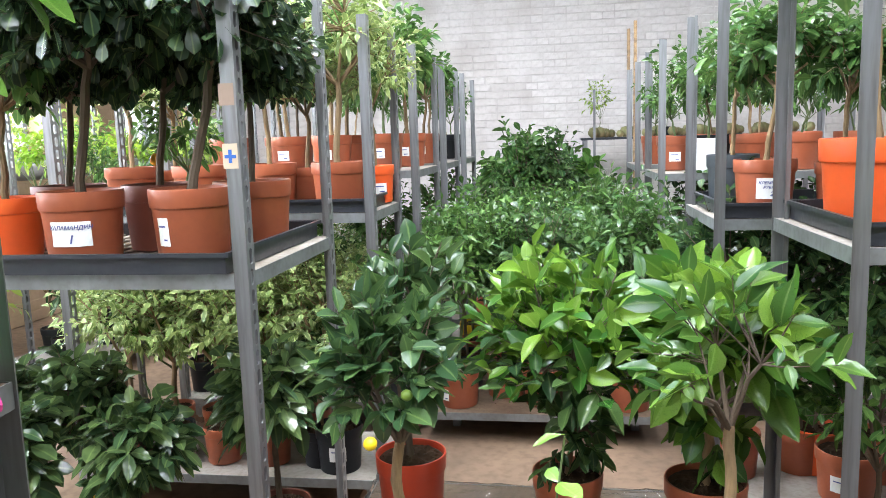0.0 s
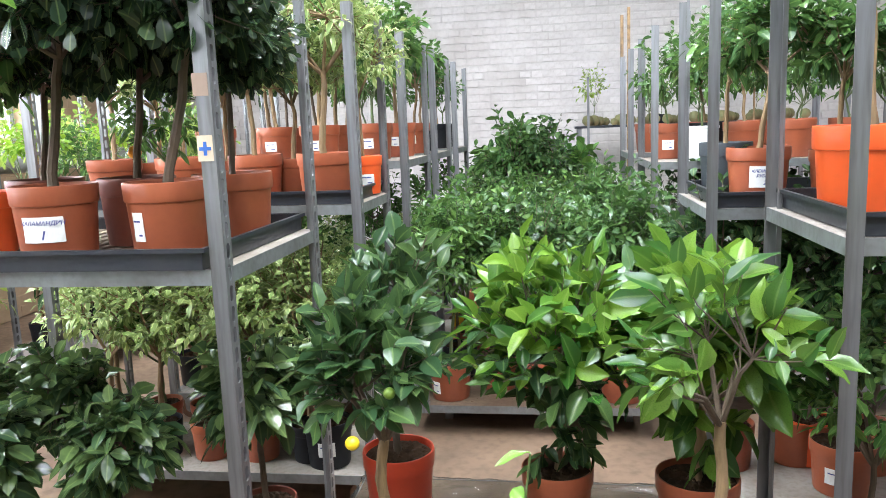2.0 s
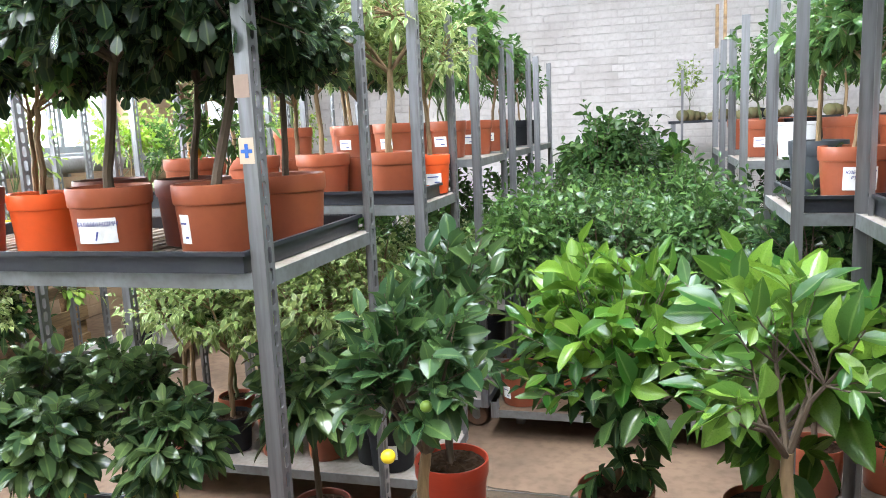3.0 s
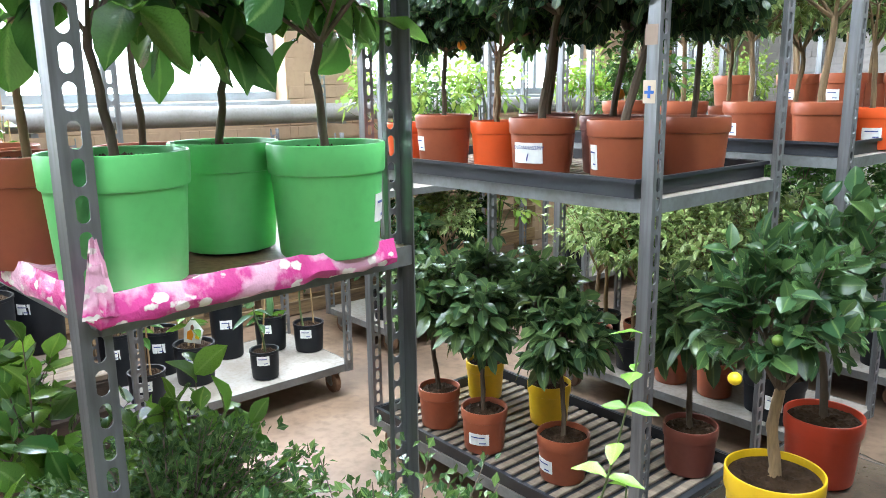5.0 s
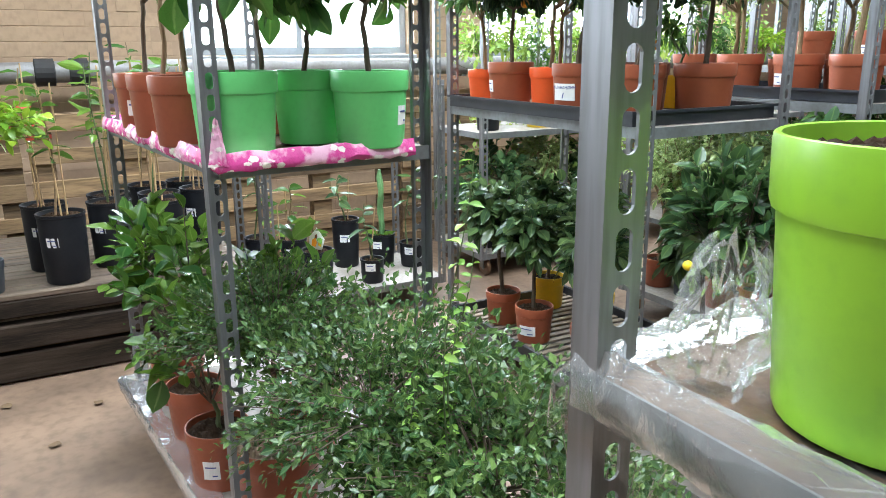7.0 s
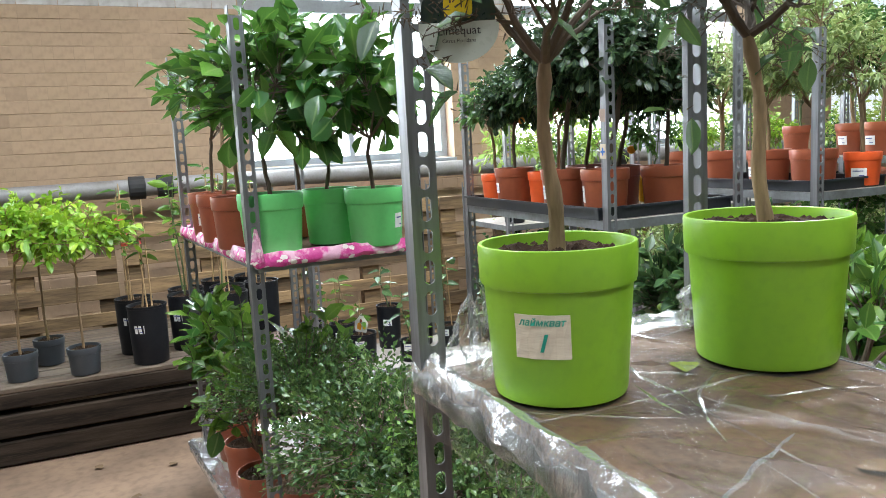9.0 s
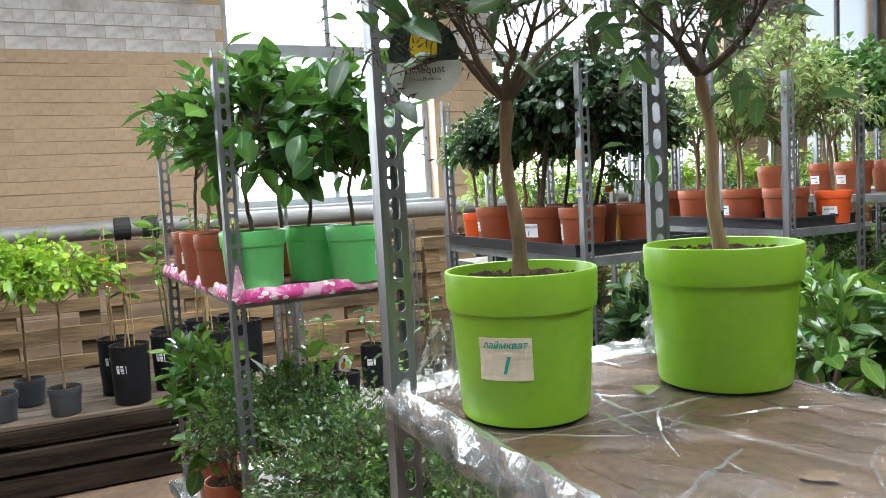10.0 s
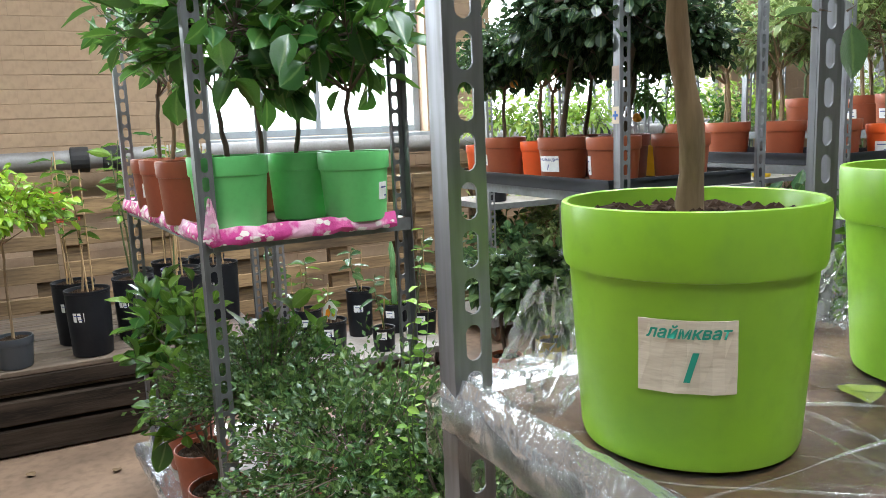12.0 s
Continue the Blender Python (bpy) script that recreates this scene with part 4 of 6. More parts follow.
def leafy_tree(x, y, z, pot, r, h, trunk_h, R, RH, n_shoots, per, leaf, material, bark, tr, seed, words="", label=None, group="potted citrus", fat=1.0, low=-0.4, lift=0.3, fruits=(), tape=None, text="", name="potted_plant", inner=0.3, old=None, skirt=0):
    """A tree near the walk: every leaf is a blade of its own."""
    rng = np.random.default_rng(seed)
    t = thing(name, pose(x, y, z), words, "potted plant", group)
    add_pot(t, r, h, pot, label=label, tape=tape, words=text)
    base = h - 0.03
    centre = np.array([rng.normal(0, 0.02), rng.normal(0, 0.02), base + trunk_h + RH * 0.7])
    start, end, pts, dirs = shoots(rng, n_shoots, per, centre, (R, R, RH), leaf, inner=inner, lift=lift, low=low, spread=0.8)
    zz = np.linspace(base, base + trunk_h, 8)
    wob = np.cumsum(rng.normal(0, 0.0045, (8, 2)), axis=0)
    wob -= wob[0]
    buf = Buf().tube(np.c_[wob[:, 0], wob[:, 1], zz], tr * np.array([1.3, 1.05, 1.1, 0.95, 1.04, 0.95, 1.0, 0.9]), 10)
    top = np.array([wob[-1, 0], wob[-1, 1], zz[-1]])
    part("trunk", buf.mesh("trunk", bark, True), t)
    buf = Buf()
    limbs(buf, rng, top, start, end, tr * 0.9)
    part("branch_work", buf.mesh("branch_work", DARKBARK, True), t)
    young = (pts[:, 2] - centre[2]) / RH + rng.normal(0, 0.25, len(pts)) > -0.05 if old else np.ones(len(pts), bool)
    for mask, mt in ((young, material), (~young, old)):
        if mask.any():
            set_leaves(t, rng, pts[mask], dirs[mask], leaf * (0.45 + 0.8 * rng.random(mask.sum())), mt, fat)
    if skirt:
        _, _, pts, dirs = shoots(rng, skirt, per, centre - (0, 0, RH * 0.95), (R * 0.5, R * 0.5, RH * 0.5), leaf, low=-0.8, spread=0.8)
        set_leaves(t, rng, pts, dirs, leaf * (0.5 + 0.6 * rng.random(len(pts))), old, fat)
    for q in fruits:
        fruit(t, q[:3], q[3], q[4])
    return t


zP = 1.2095
LEMON_W = "lemon tree with broad shiny leaves in a mint green plastic pot"
leafy_tree(-0.815, 0.395, zP, MINT, 0.111, 0.205, 0.21, 0.20, 0.205, 42, 6, 0.094, BL_LEMON, DARKBARK, 0.0072, 11, LEMON_W, group="lemons on the wrapped shelf", fat=1.35, low=-0.8)
leafy_tree(-0.965, 0.64, zP, MINT, 0.102, 0.20, 0.21, 0.20, 0.205, 42, 6, 0.094, BL_LEMON, DARKBARK, 0.0072, 12, LEMON_W, group="lemons on the wrapped shelf", fat=1.35, low=-0.8)
leafy_tree(-0.785, 0.75, zP, MINT, 0.106, 0.20, 0.21, 0.20, 0.205, 42, 6, 0.094, BL_LEMON, DARKBARK, 0.0072, 13, LEMON_W, label=(128, 0.04, 0.06, 0.11), group="lemons on the wrapped shelf", fat=1.35, low=-0.8)
LEMON_T = "lemon tree with broad leaves in a terracotta-coloured plastic pot"
leafy_tree(-1.08, 0.335, zP, TERRA, 0.105, 0.19, 0.30, 0.18, 0.15, 15, 6, 0.095, BL_LEMON, BARK, 0.0072, 14, LEMON_T, group="lemons on the wrapped shelf")
leafy_tree(-1.36, 0.315, zP, TERRA, 0.105, 0.19, 0.28, 0.18, 0.15, 14, 6, 0.095, BL_LEMON, BARK, 0.0072, 15, LEMON_T, group="lemons on the wrapped shelf")
leafy_tree(-1.64, 0.305, zP, TERRA, 0.10, 0.185, 0.26, 0.17, 0.14, 13, 6, 0.09, BL_LEMON, DARKBARK, 0.0072, 16, LEMON_T, label=(55, 0.05, 0.05, 0.10), group="lemons on the wrapped shelf")
leafy_tree(-1.28, 0.60, zP, TERRA, 0.10, 0.18, 0.32, 0.17, 0.15, 13, 6, 0.09, BL_LEMON, DARKBARK, 0.0072, 17, LEMON_T, group="lemons on the wrapped shelf")

# pink film with printed flowers wrapped round the shelf's edge
def rim_film(name, corners, z, drop, rise, material, label, seed, wide=1.0, rough=1.0):
    rng = np.random.default_rng(seed)
    pts = []
    for (ax, ay), (bx, by) in zip(corners, corners[1:]):
        n = max(2, int(math.hypot(bx - ax, by - ay) / 0.025))
        pts += [(ax + (bx - ax) * i / n, ay + (by - ay) * i / n, (by - ay), -(bx - ax)) for i in range(n)]
    pts.append((*corners[-1], pts[-1][2], pts[-1][3]))
    prof = [(-0.075 * wide, 0.003), (-0.05 * wide, 0.003 + rise * 0.3), (-0.03 * wide, 0.004 + rise * 0.4), (-0.002, 0.006 + rise), (0.008, 0.0), (0.010, -drop * 0.6), (0.007, -drop), (0.004, -drop - 0.002)]
    v, f = [], []
    for i, (x, y, nx_, ny_) in enumerate(pts):
        q = math.hypot(nx_, ny_)
        w1 = noise.noise((i * 0.21, seed, 0)) * 0.5 + noise.noise((i * 0.55, seed, 4)) * 0.4
        for k, (o, dz) in enumerate(prof):
            jit = 0.006 * rough * noise.noise((i * 0.6, k * 1.7, seed))
            v.append((x + (o * (1 + 0.35 * w1) + jit) * nx_ / q, y + (o * (1 + 0.35 * w1) + jit) * ny_ / q, z + dz * (1 + 0.7 * w1) + jit))
    m = len(prof)
    for i in range(len(pts) - 1):
        for k in range(m - 1):
            f.append((i * m + k, (i + 1) * m + k, (i + 1) * m + k + 1, i * m + k + 1))
    me = Buf().add(v, f).mesh(name, material, True)
    return tagged(new(name, me), label, "plastic film")


wrap = rim_film("floral_film_wrap", [(-2.055, 0.79), (-2.004, 0.196), (-0.681, 0.312), (-0.725, 0.85)], 1.2095, 0.024, 0.014, FLORAL, "pink flower-printed film wrapped round a shelf edge", 3)

fv, ff = [], []
for j in range(7):
    for i in range(9):
        a, c = i / 8, j / 6
        k = 0.008 * noise.noise((i * 0.9, j * 0.9, 2.0))
        fv.append((-0.672 + k, 0.288 + 0.05 * a * (1 - 0.8 * c) + 0.02 * c, 1.20 + 0.11 * c + k))
ff = [(j * 9 + i, j * 9 + i + 1, j * 9 + i + 10, j * 9 + i + 9) for j in range(6) for i in range(8)]
part("flap", Buf().add(fv, ff).mesh("flap", FLORAL, True), wrap, "loose corner of film standing up")

# ---- limequats on the film-covered shelf ----


def limequat(x, y, z, r, h, seed, trunk_h, lean, label=None, tag=False):
    rng = np.random.default_rng(seed)
    t = thing("limequat_tree", pose(x, y, z), "limequat standard with thorny bare twigs in a lime green pot", "potted plant", "limequats")
    add_pot(t, r, h, LIME, label=label, words=[("лаймкват", 0.0136, 0.020, GREENINK), ("1", 0.034, -0.009, GREENINK)] if label else "", tape=TAPE)
    base = h - 0.03
    n = 12
    s = np.linspace(0, 1, n)
    line = np.c_[lean[0] * s + 0.004 * np.sin(s * 9 + seed), lean[1] * s + 0.003 * np.cos(s * 7 + seed), base + trunk_h * s]
    line[0, :2] = 0
    rad = 0.0098 * (1.25 - 0.45 * s + 0.10 * np.sin(s * 23) + 0.25 * np.exp(-((s - 0.93) / 0.06) ** 2))
    trunk = part("trunk", Buf().tube(line, rad, 14).mesh("trunk", BARK, True), t)
    buf = Buf()
    tips = []

    def grow(p, d, ln, r0, depth):
        pts, rr = [p], [r0]
        q = p.copy()
        for i in range(5):
            d2 = unit(d + rng.normal(0, 0.16, 3) + np.array((0, 0, 0.06)))
            q = q + d2 * ln / 5
            d = d2
            pts.append(q.copy())
            rr.append(r0 * (1 - 0.14 * (i + 1)))
            if depth >= 1 and rng.random() < 0.8:
                th = unit(np.cross(d, rng.normal(0, 1, 3)))
                buf.tube([q, q + th * 0.014], [0.0013, 0.0002], 4)
        buf.tube(pts, rr, 7 if depth == 0 else 5)
        tips.append((q, d))
        if depth < 3:
            for _ in range(4):
                i = int(rng.integers(2, 6))
                grow(np.array(pts[i]), unit(d * 0.8 + rng.normal(0, 0.75, 3) + np.array((0, 0, 0.15))), ln * (0.55 + 0.3 * rng.random()), rr[i] * 0.62, depth + 1)

    for k in range(7):
        a = k * 2.4 + seed
        grow(line[-1].copy(), unit(np.array((math.cos(a), math.sin(a), 0.55 + 0.5 * rng.random()))), 0.17, 0.0072, 0)
    part("branch_work", buf.mesh("branch_work", DARKBARK, True), t)
    pts, dirs = [], []
    for q, d in tips:
        for _ in range(1 + int(rng.random() < 0.35)):
            pts.append(q - d * 0.03 * rng.random())
            dirs.append(d * 0.5 + rng.normal(0, 0.6, 3))
    pick = rng.permutation(len(pts))[:150]
    set_leaves(t, rng, [pts[i] for i in pick], np.array([dirs[i] for i in pick]), 0.045 + 0.03 * rng.random(len(pick)), BL_DARK, 1.05)
    return t


zT = 1.1868
limequat(0.835, 0.475, zT, 0.113, 0.215, 5, 0.275, (-0.005, -0.012), label=(45, 0.076, 0.070, 0.130))
limequat(0.87, 0.835, zT, 0.125, 0.225, 8, 0.30, (-0.010, -0.023))

# hanging variety tag: dark oval card with a lemon, pale lower half with lettering
def hanging_tag(place, yaw):
    t = thing("variety_tag", place @ pose(0, 0, 0, 0, 0, yaw), "round plant tag with a printed yellow fruit, hung on twigs", "plant tag")
    def disc(rx, rz, z0, lo, hi, y, mat, name):
        n = 40
        a = np.linspace(0, 2 * np.pi, n, endpoint=False)
        pts = np.c_[rx * np.cos(a), np.clip(rz * np.sin(a), lo, hi) + z0]
        v = [(p[0], yy, p[1]) for yy in (y, y + 0.0006) for p in pts]
        f = [tuple(range(n)), tuple(range(2 * n - 1, n - 1, -1))] + [(i, (i + 1) % n, n + (i + 1) % n, n + i) for i in range(n)]
        return part(name, Buf().add(v, f).mesh(name, mat), t)
    dark = surface("tag_dark_print", (0.02, 0.035, 0.035), (0.05, 0.08, 0.03), 0.3, coarse=30, wear=0.8, relief=0.0)
    pale = surface("tag_pale_print", (0.62, 0.66, 0.58), (0.5, 0.56, 0.45), 0.3, coarse=20, wear=0.3, relief=0.0)
    disc(0.054, 0.054, 0.0, -0.014, 0.06, 0.0, dark, "tag_picture")
    disc(0.058, 0.050, -0.020, -0.06, 0.008, -0.0012, pale, "tag_text_panel")
    disc(0.021, 0.034, 0.010, -0.017, 0.04, -0.0026, LEMON, "printed_fruit")
    for text, size, z in (("Limequat", 0.017, -0.030), ("Citrus Floridana", 0.0075, -0.041)):
        cu = bpy.data.curves.new("tag_lettering", "FONT")
        cu.body, cu.size, cu.align_x = text, size, "CENTER"
        ob = bpy.data.objects.new("tag_lettering", cu)
        scene.collection.objects.link(ob)
        bpy.context.view_layer.update()
        me = bpy.data.meshes.new_from_object(ob.evaluated_get(bpy.context.evaluated_depsgraph_get()))
        bpy.data.objects.remove(ob)
        me.materials.clear()
        me.materials.append(surface("tag_black_print", (0.03, 0.03, 0.03), (0.05, 0.05, 0.05), 0.5, relief=0.0))
        part("tag_lettering", me, t, m=Matrix.Translation((0, -0.0032, z)) @ pose(0, 0, 0, 90, 0, 0))


hanging_tag(Matrix.Translation((0.808, 0.351, 1.714)) @ Matrix.Diagonal((0.92, 0.92, 0.92, 1)), 64)

# crumpled clear film over the shelf
def film_fold(sheet, rng, x0, x1, y0, y1, z, rest):
    """A pinched, doubled-over fold of the sheet: a thin standing ridge that tapers at both ends."""
    a = rng.normal(0.15, 0.75)
    ln = 0.14 + 0.50 * rng.random()
    cx, cy = x0 + (x1 - x0) * rng.random(), y0 + (y1 - y0) * rng.random()
    high, lean, wide = 0.0018 + 0.0042 * rng.random(), rng.normal(0, 0.002), 0.0010 + 0.0020 * rng.random()
    bend, ph = rng.normal(0, 0.05), rng.random() * 6
    v, f = [], []
    n = 26
    for i in range(n):
        s = i / (n - 1)
        u = (s - 0.5) * ln
        w = bend * (s - 0.5) ** 2 * 4 * ln + 0.003 * math.sin(s * 9 + ph) + 0.0015 * math.sin(s * 23 + ph)
        x = min(max(cx + u * math.cos(a) - w * math.sin(a), x0), x1)
        y = min(max(cy + u * math.sin(a) + w * math.cos(a), y0), y1)
        near = min([1.0] + [max(0.0, (math.hypot(x - px, y - py) - pr) / 0.03) for px, py, pr in rest])
        near *= min(1.0, max(0.0, min(x - x0, x1 - x, y - y0, y1 - y) / 0.03))
        taper = max(0.0, math.sin(math.pi * s)) ** 0.6 * near
        h = high * taper * (0.75 + 0.25 * math.sin(s * 14 + ph)) + 0.0004
        nx, ny = -math.sin(a), math.cos(a)
        for o, q in ((-wide, 0.0012), (-wide * 0.3 + lean * 0.3, h * 0.7 + 0.0012), (lean, h + 0.0012), (wide * 0.3 + lean * 0.6, h * 0.6 + 0.0012), (wide, 0.0012)):
            v.append((x + nx * o * (0.02 + 0.98 * taper), y + ny * o * (0.02 + 0.98 * taper), z + q))
    for i in range(n - 1):
        for c in range(4):
            k = i * 5 + c
            f.append((k, k + 1, k + 6, k + 5))
    part("fold", Buf().add(v, f).mesh("fold", FOLDFILM, True), sheet)


def film_sheet(name, x0, x1, y0, y1, z, seed, label, over=0.05, amp=0.010, material=None, rest=(), folds=0):
    nx_, ny_ = 340, 180
    v, f = [], []
    for j in range(ny_):
        for i in range(nx_):
            x = x0 - over + (x1 - x0 + 2 * over) * i / (nx_ - 1)
            y = y0 - over + (y1 - y0 + 2 * over) * j / (ny_ - 1)
            wx, wy = x + 0.05 * noise.noise((x * 4, y * 4, seed)), y + 0.05 * noise.noise((x * 4, y * 4, seed + 7))
            r = 1 - abs(noise.noise((wx * 3.0 + wy * 2.0 + seed, wy * 8.0 - wx * 3.0, 1.3)))
            r2 = 1 - abs(noise.noise((wx * 13.0, wy * 6.0 + wx * 4.0, seed + 5.0)))
            flat = min([1.0] + [max(0.0, (math.hypot(x - px, y - py) - pr) / 0.05) for px, py, pr in rest])
            zz = z + min(1.0, flat) * amp * (1.5 * max(0, r - 0.80) / 0.20 + 0.6 * max(0, r2 - 0.80) / 0.20)
            out = max(x0 - x, x - x1, y0 - y, y - y1, 0)
            if out > 0:
                zz -= out * 1.3
                x = min(max(x, x0 - 0.012), x1 + 0.012) + 0.010 * noise.noise((x * 20, y * 20, seed))
                y = min(max(y, y0 - 0.012), y1 + 0.012) + 0.010 * noise.noise((x * 20, y * 20, seed + 9))
            v.append((x, y, zz))
    for j in range(ny_ - 1):
        for i in range(nx_ - 1):
            a = j * nx_ + i
            f.append((a, a + 1, a + nx_ + 1, a + nx_))
    sheet = tagged(new(name, Buf().add(v, f).mesh(name, material or FILM, True)), label, "plastic film")
    rng = np.random.default_rng(seed)
    for k in range(folds):
        film_fold(sheet, rng, x0, x1, y0, y1, z, rest)
    return sheet


film_sheet("clear_film_sheet", 0.616, 1.965, 0.33, 0.92, 1.1855, 2, "crumpled clear polythene spread over the trolley shelf", 0.06, 0.0075, rest=[(0.835, 0.475, 0.105), (0.87, 0.835, 0.115)], folds=38)
film_sheet("clear_film_sheet", -0.66, 0.50, 1.55, 2.48, 0.333, 4, "crumpled clear polythene lining the low platform", 0.03, 0.006, rest=[(-0.415, 1.80, 0.11), (-0.485, 2.25, 0.1), (0.0, 2.18, 0.1), (0.385, 2.14, 0.11), (0.36, 1.72, 0.1)], folds=7)


def film_bunch(place, sx, sz, seed, label, material):
    """A gathered clump of film standing up at a shelf corner."""
    v, f = [], []
    nu, nv = 40, 22
    for j in range(nv):
        s = j / (nv - 1)
        for i in range(nu):
            a = i / (nu - 1) * 4.2
            rr = sx * (0.55 + 0.45 * math.sin(s * 3.1)) * (1 + 0.5 * noise.noise((a * 2.2, s * 4, seed)) + 0.35 * noise.noise((a * 6, s * 9, seed + 2)))
            v.append((rr * math.cos(a) * (1 - 0.35 * s), rr * math.sin(a) * (1 - 0.2 * s) + 0.02 * s, sz * s + 0.03 * noise.noise((a * 3, s * 3, seed + 3)) * s))
    for j in range(nv - 1):
        for i in range(nu - 1):
            k = j * nu + i
            f.append((k, k + 1, k + nu + 1, k + nu))
    ob = new("crumpled_film", Buf().add(v, f).mesh("crumpled_film", material, True))
    ob.matrix_world = place
    return tagged(ob, label, "plastic film")


rim_film("clear_film_edge", [(0.622, 0.90), (0.622, 0.335), (1.96, 0.335)], 1.187, 0.042, 0.016, MILKFILM, "thick crumpled polythene folded over the shelf edge", 21, 0.5, 1.6)
film_bunch(Matrix.Translation((0.725, 0.385, 1.186)), 0.045, 0.12, 1, "bunched clear polythene standing at the shelf corner", MILKFILM)
film_bunch(Matrix.Translation((0.70, 0.86, 1.186)), 0.05, 0.10, 6, "bunched clear polythene standing at the shelf corner", MILKFILM)
film_bunch(Matrix.Translation((-1.93, 0.22, 0.172)), 0.05, 0.20, 9, "dirty clear polythene bunched on the lower shelf", MILKFILM)
rim_film("clear_film_edge", [(-2.04, 0.74), (-2.0, 0.14), (-0.62, 0.26)], 0.1745, 0.03, 0.012, MILKFILM, "clear polythene hanging over the lower shelf edge", 12)

# ---- bushes on the low platforms ----
def fine_bush(x, y, z, pot, r, h, trunk_h, R, RH, seed, n=340, per=24, leaf=0.019, soil=None, low=-0.5):
    rng = np.random.default_rng(seed)
    t = thing("fine_leaved_bush", pose(x, y, z), "wide twiggy bush of tiny leaves in a %s pot" % POTNAMES[pot.name], "potted plant", "fine-leaved bushes")
    add_pot(t, r, h, pot, soil=soil)
    base = h - 0.03
    centre = np.array([0, 0, base + trunk_h + RH * 0.55])
    start, end, pts, dirs = shoots(rng, n, per, centre, (R, R, RH), leaf, inner=0.25, lift=0.1, low=low, spread=0.9)
    pts = pts + rng.normal(0, 0.007, pts.shape)
    buf = Buf()
    zz = np.linspace(base, base + trunk_h, 6)
    buf.tube(np.c_[0.01 * np.sin(zz * 20), 0.008 * np.cos(zz * 17), zz], [0.011, 0.01, 0.0095, 0.0092, 0.009, 0.009], 9)
    top = np.array([0, 0, zz[-1]])
    part("trunk", buf.mesh("trunk", BARK, True), t)
    buf = Buf()
    limbs(buf, rng, top, start, end, 0.007, 2)
    part("twiggery", buf.mesh("twiggery", DARKBARK, True), t)
    lm = leaf_mesh("foliage", pts, dirs, leaf * (0.6 + 0.7 * rng.random(len(pts))), 0.27, L_FINE, rng, True, 0.1, 0.8)
    part("foliage", lm, t)
    return t


fine_bush(-0.87, 0.455, 0.1705, TERRA, 0.132, 0.20, 0.24, 0.25, 0.18, 21, soil=DRYSOIL, low=-0.15)
fine_bush(-0.42, 0.60, 0.1605, BLACKPOT, 0.105, 0.19, 0.16, 0.33, 0.25, 22, n=330, leaf=0.025)
fine_bush(-0.08, 0.72, 0.1605, TERRA, 0.105, 0.19, 0.14, 0.31, 0.22, 23, n=300, leaf=0.026)
fine_bush(0.28, 0.66, 0.1605, BLACKPOT, 0.105, 0.19, 0.10, 0.30, 0.20, 24, n=340)
fine_bush(0.95, 0.62, 0.1605, TERRA, 0.105, 0.19, 0.10, 0.28, 0.22, 25, n=220)
CIT = "young citrus with large glossy leaves in a terracotta-coloured pot"
leafy_tree(-1.06, 0.33, 0.1705, TERRA, 0.10, 0.19, 0.10, 0.18, 0.20, 20, 7, 0.08, BL_MID, TWIG, 0.007, 31, CIT, fat=1.4, label=(60, 0.05, 0.05, 0.11), low=-0.2)
leafy_tree(-1.40, 0.33, 0.1705, TERRA, 0.10, 0.19, 0.12, 0.20, 0.24, 26, 7, 0.082, BL_MID, TWIG, 0.007, 32, CIT, fat=1.4, low=-0.2)
leafy_tree(-1.72, 0.33, 0.1705, TERRA, 0.10, 0.19, 0.16, 0.21, 0.24, 26, 7, 0.085, BL_BRIGHT, TWIG, 0.007, 33, CIT, fat=1.4, low=-0.2)
leafy_tree(-1.15, 0.66, 0.1705, TERRA, 0.10, 0.19, 0.14, 0.20, 0.22, 16, 7, 0.09, BL_MID, TWIG, 0.007, 34, CIT, fat=1.4, low=-0.2)

# a bright climbing shoot rising out of the bushes
def vine(x, y, z0, z1, seed, material, size=1.0, lean=0.0):
    rng = np.random.default_rng(seed)
    t = thing("climbing_shoot", pose(x, y, z0), "bright green climbing shoot with small round leaves", "plant", "climbing shoots")
    s = np.linspace(0, 1, 22)
    line = np.c_[0.012 * np.sin(s * 7 + seed) + lean * s, 0.012 * np.cos(s * 6), s * (z1 - z0)]
    part("stem", Buf().tube(line, 0.0022 * (1.2 - 0.8 * s), 6).mesh("stem", TWIG, True), t)
    pts, dirs = [], []
    for i, q in enumerate(line[3:]):
        for k in (0, 1)[:1 + (i % 3 > 0)]:
            a = i * 1.6 + k * 3.1
            pts.append(q)
            dirs.append((math.cos(a), math.sin(a), 0.2))
    set_leaves(t, rng, pts, np.array(dirs), (0.018 + 0.016 * rng.random(len(pts))) * size, material, 1.15)


BL_FRESH = big_leaf_mat("blade_fresh", (0.10, 0.30, 0.03), (0.26, 0.52, 0.06))
vine(-0.13, 0.60, 0.45, 1.27, 1, BL_FRESH, 1.1, 0.10)
vine(-0.12, 0.61, 0.60, 1.10, 2, BL_FRESH, 0.9, 0.08)
vine(-0.16, 0.55, 0.55, 0.82, 3, BL_FRESH, 0.9)
vine(-0.03, 1.515, 0.35, 0.60, 5, BL_FRESH, 0.6)

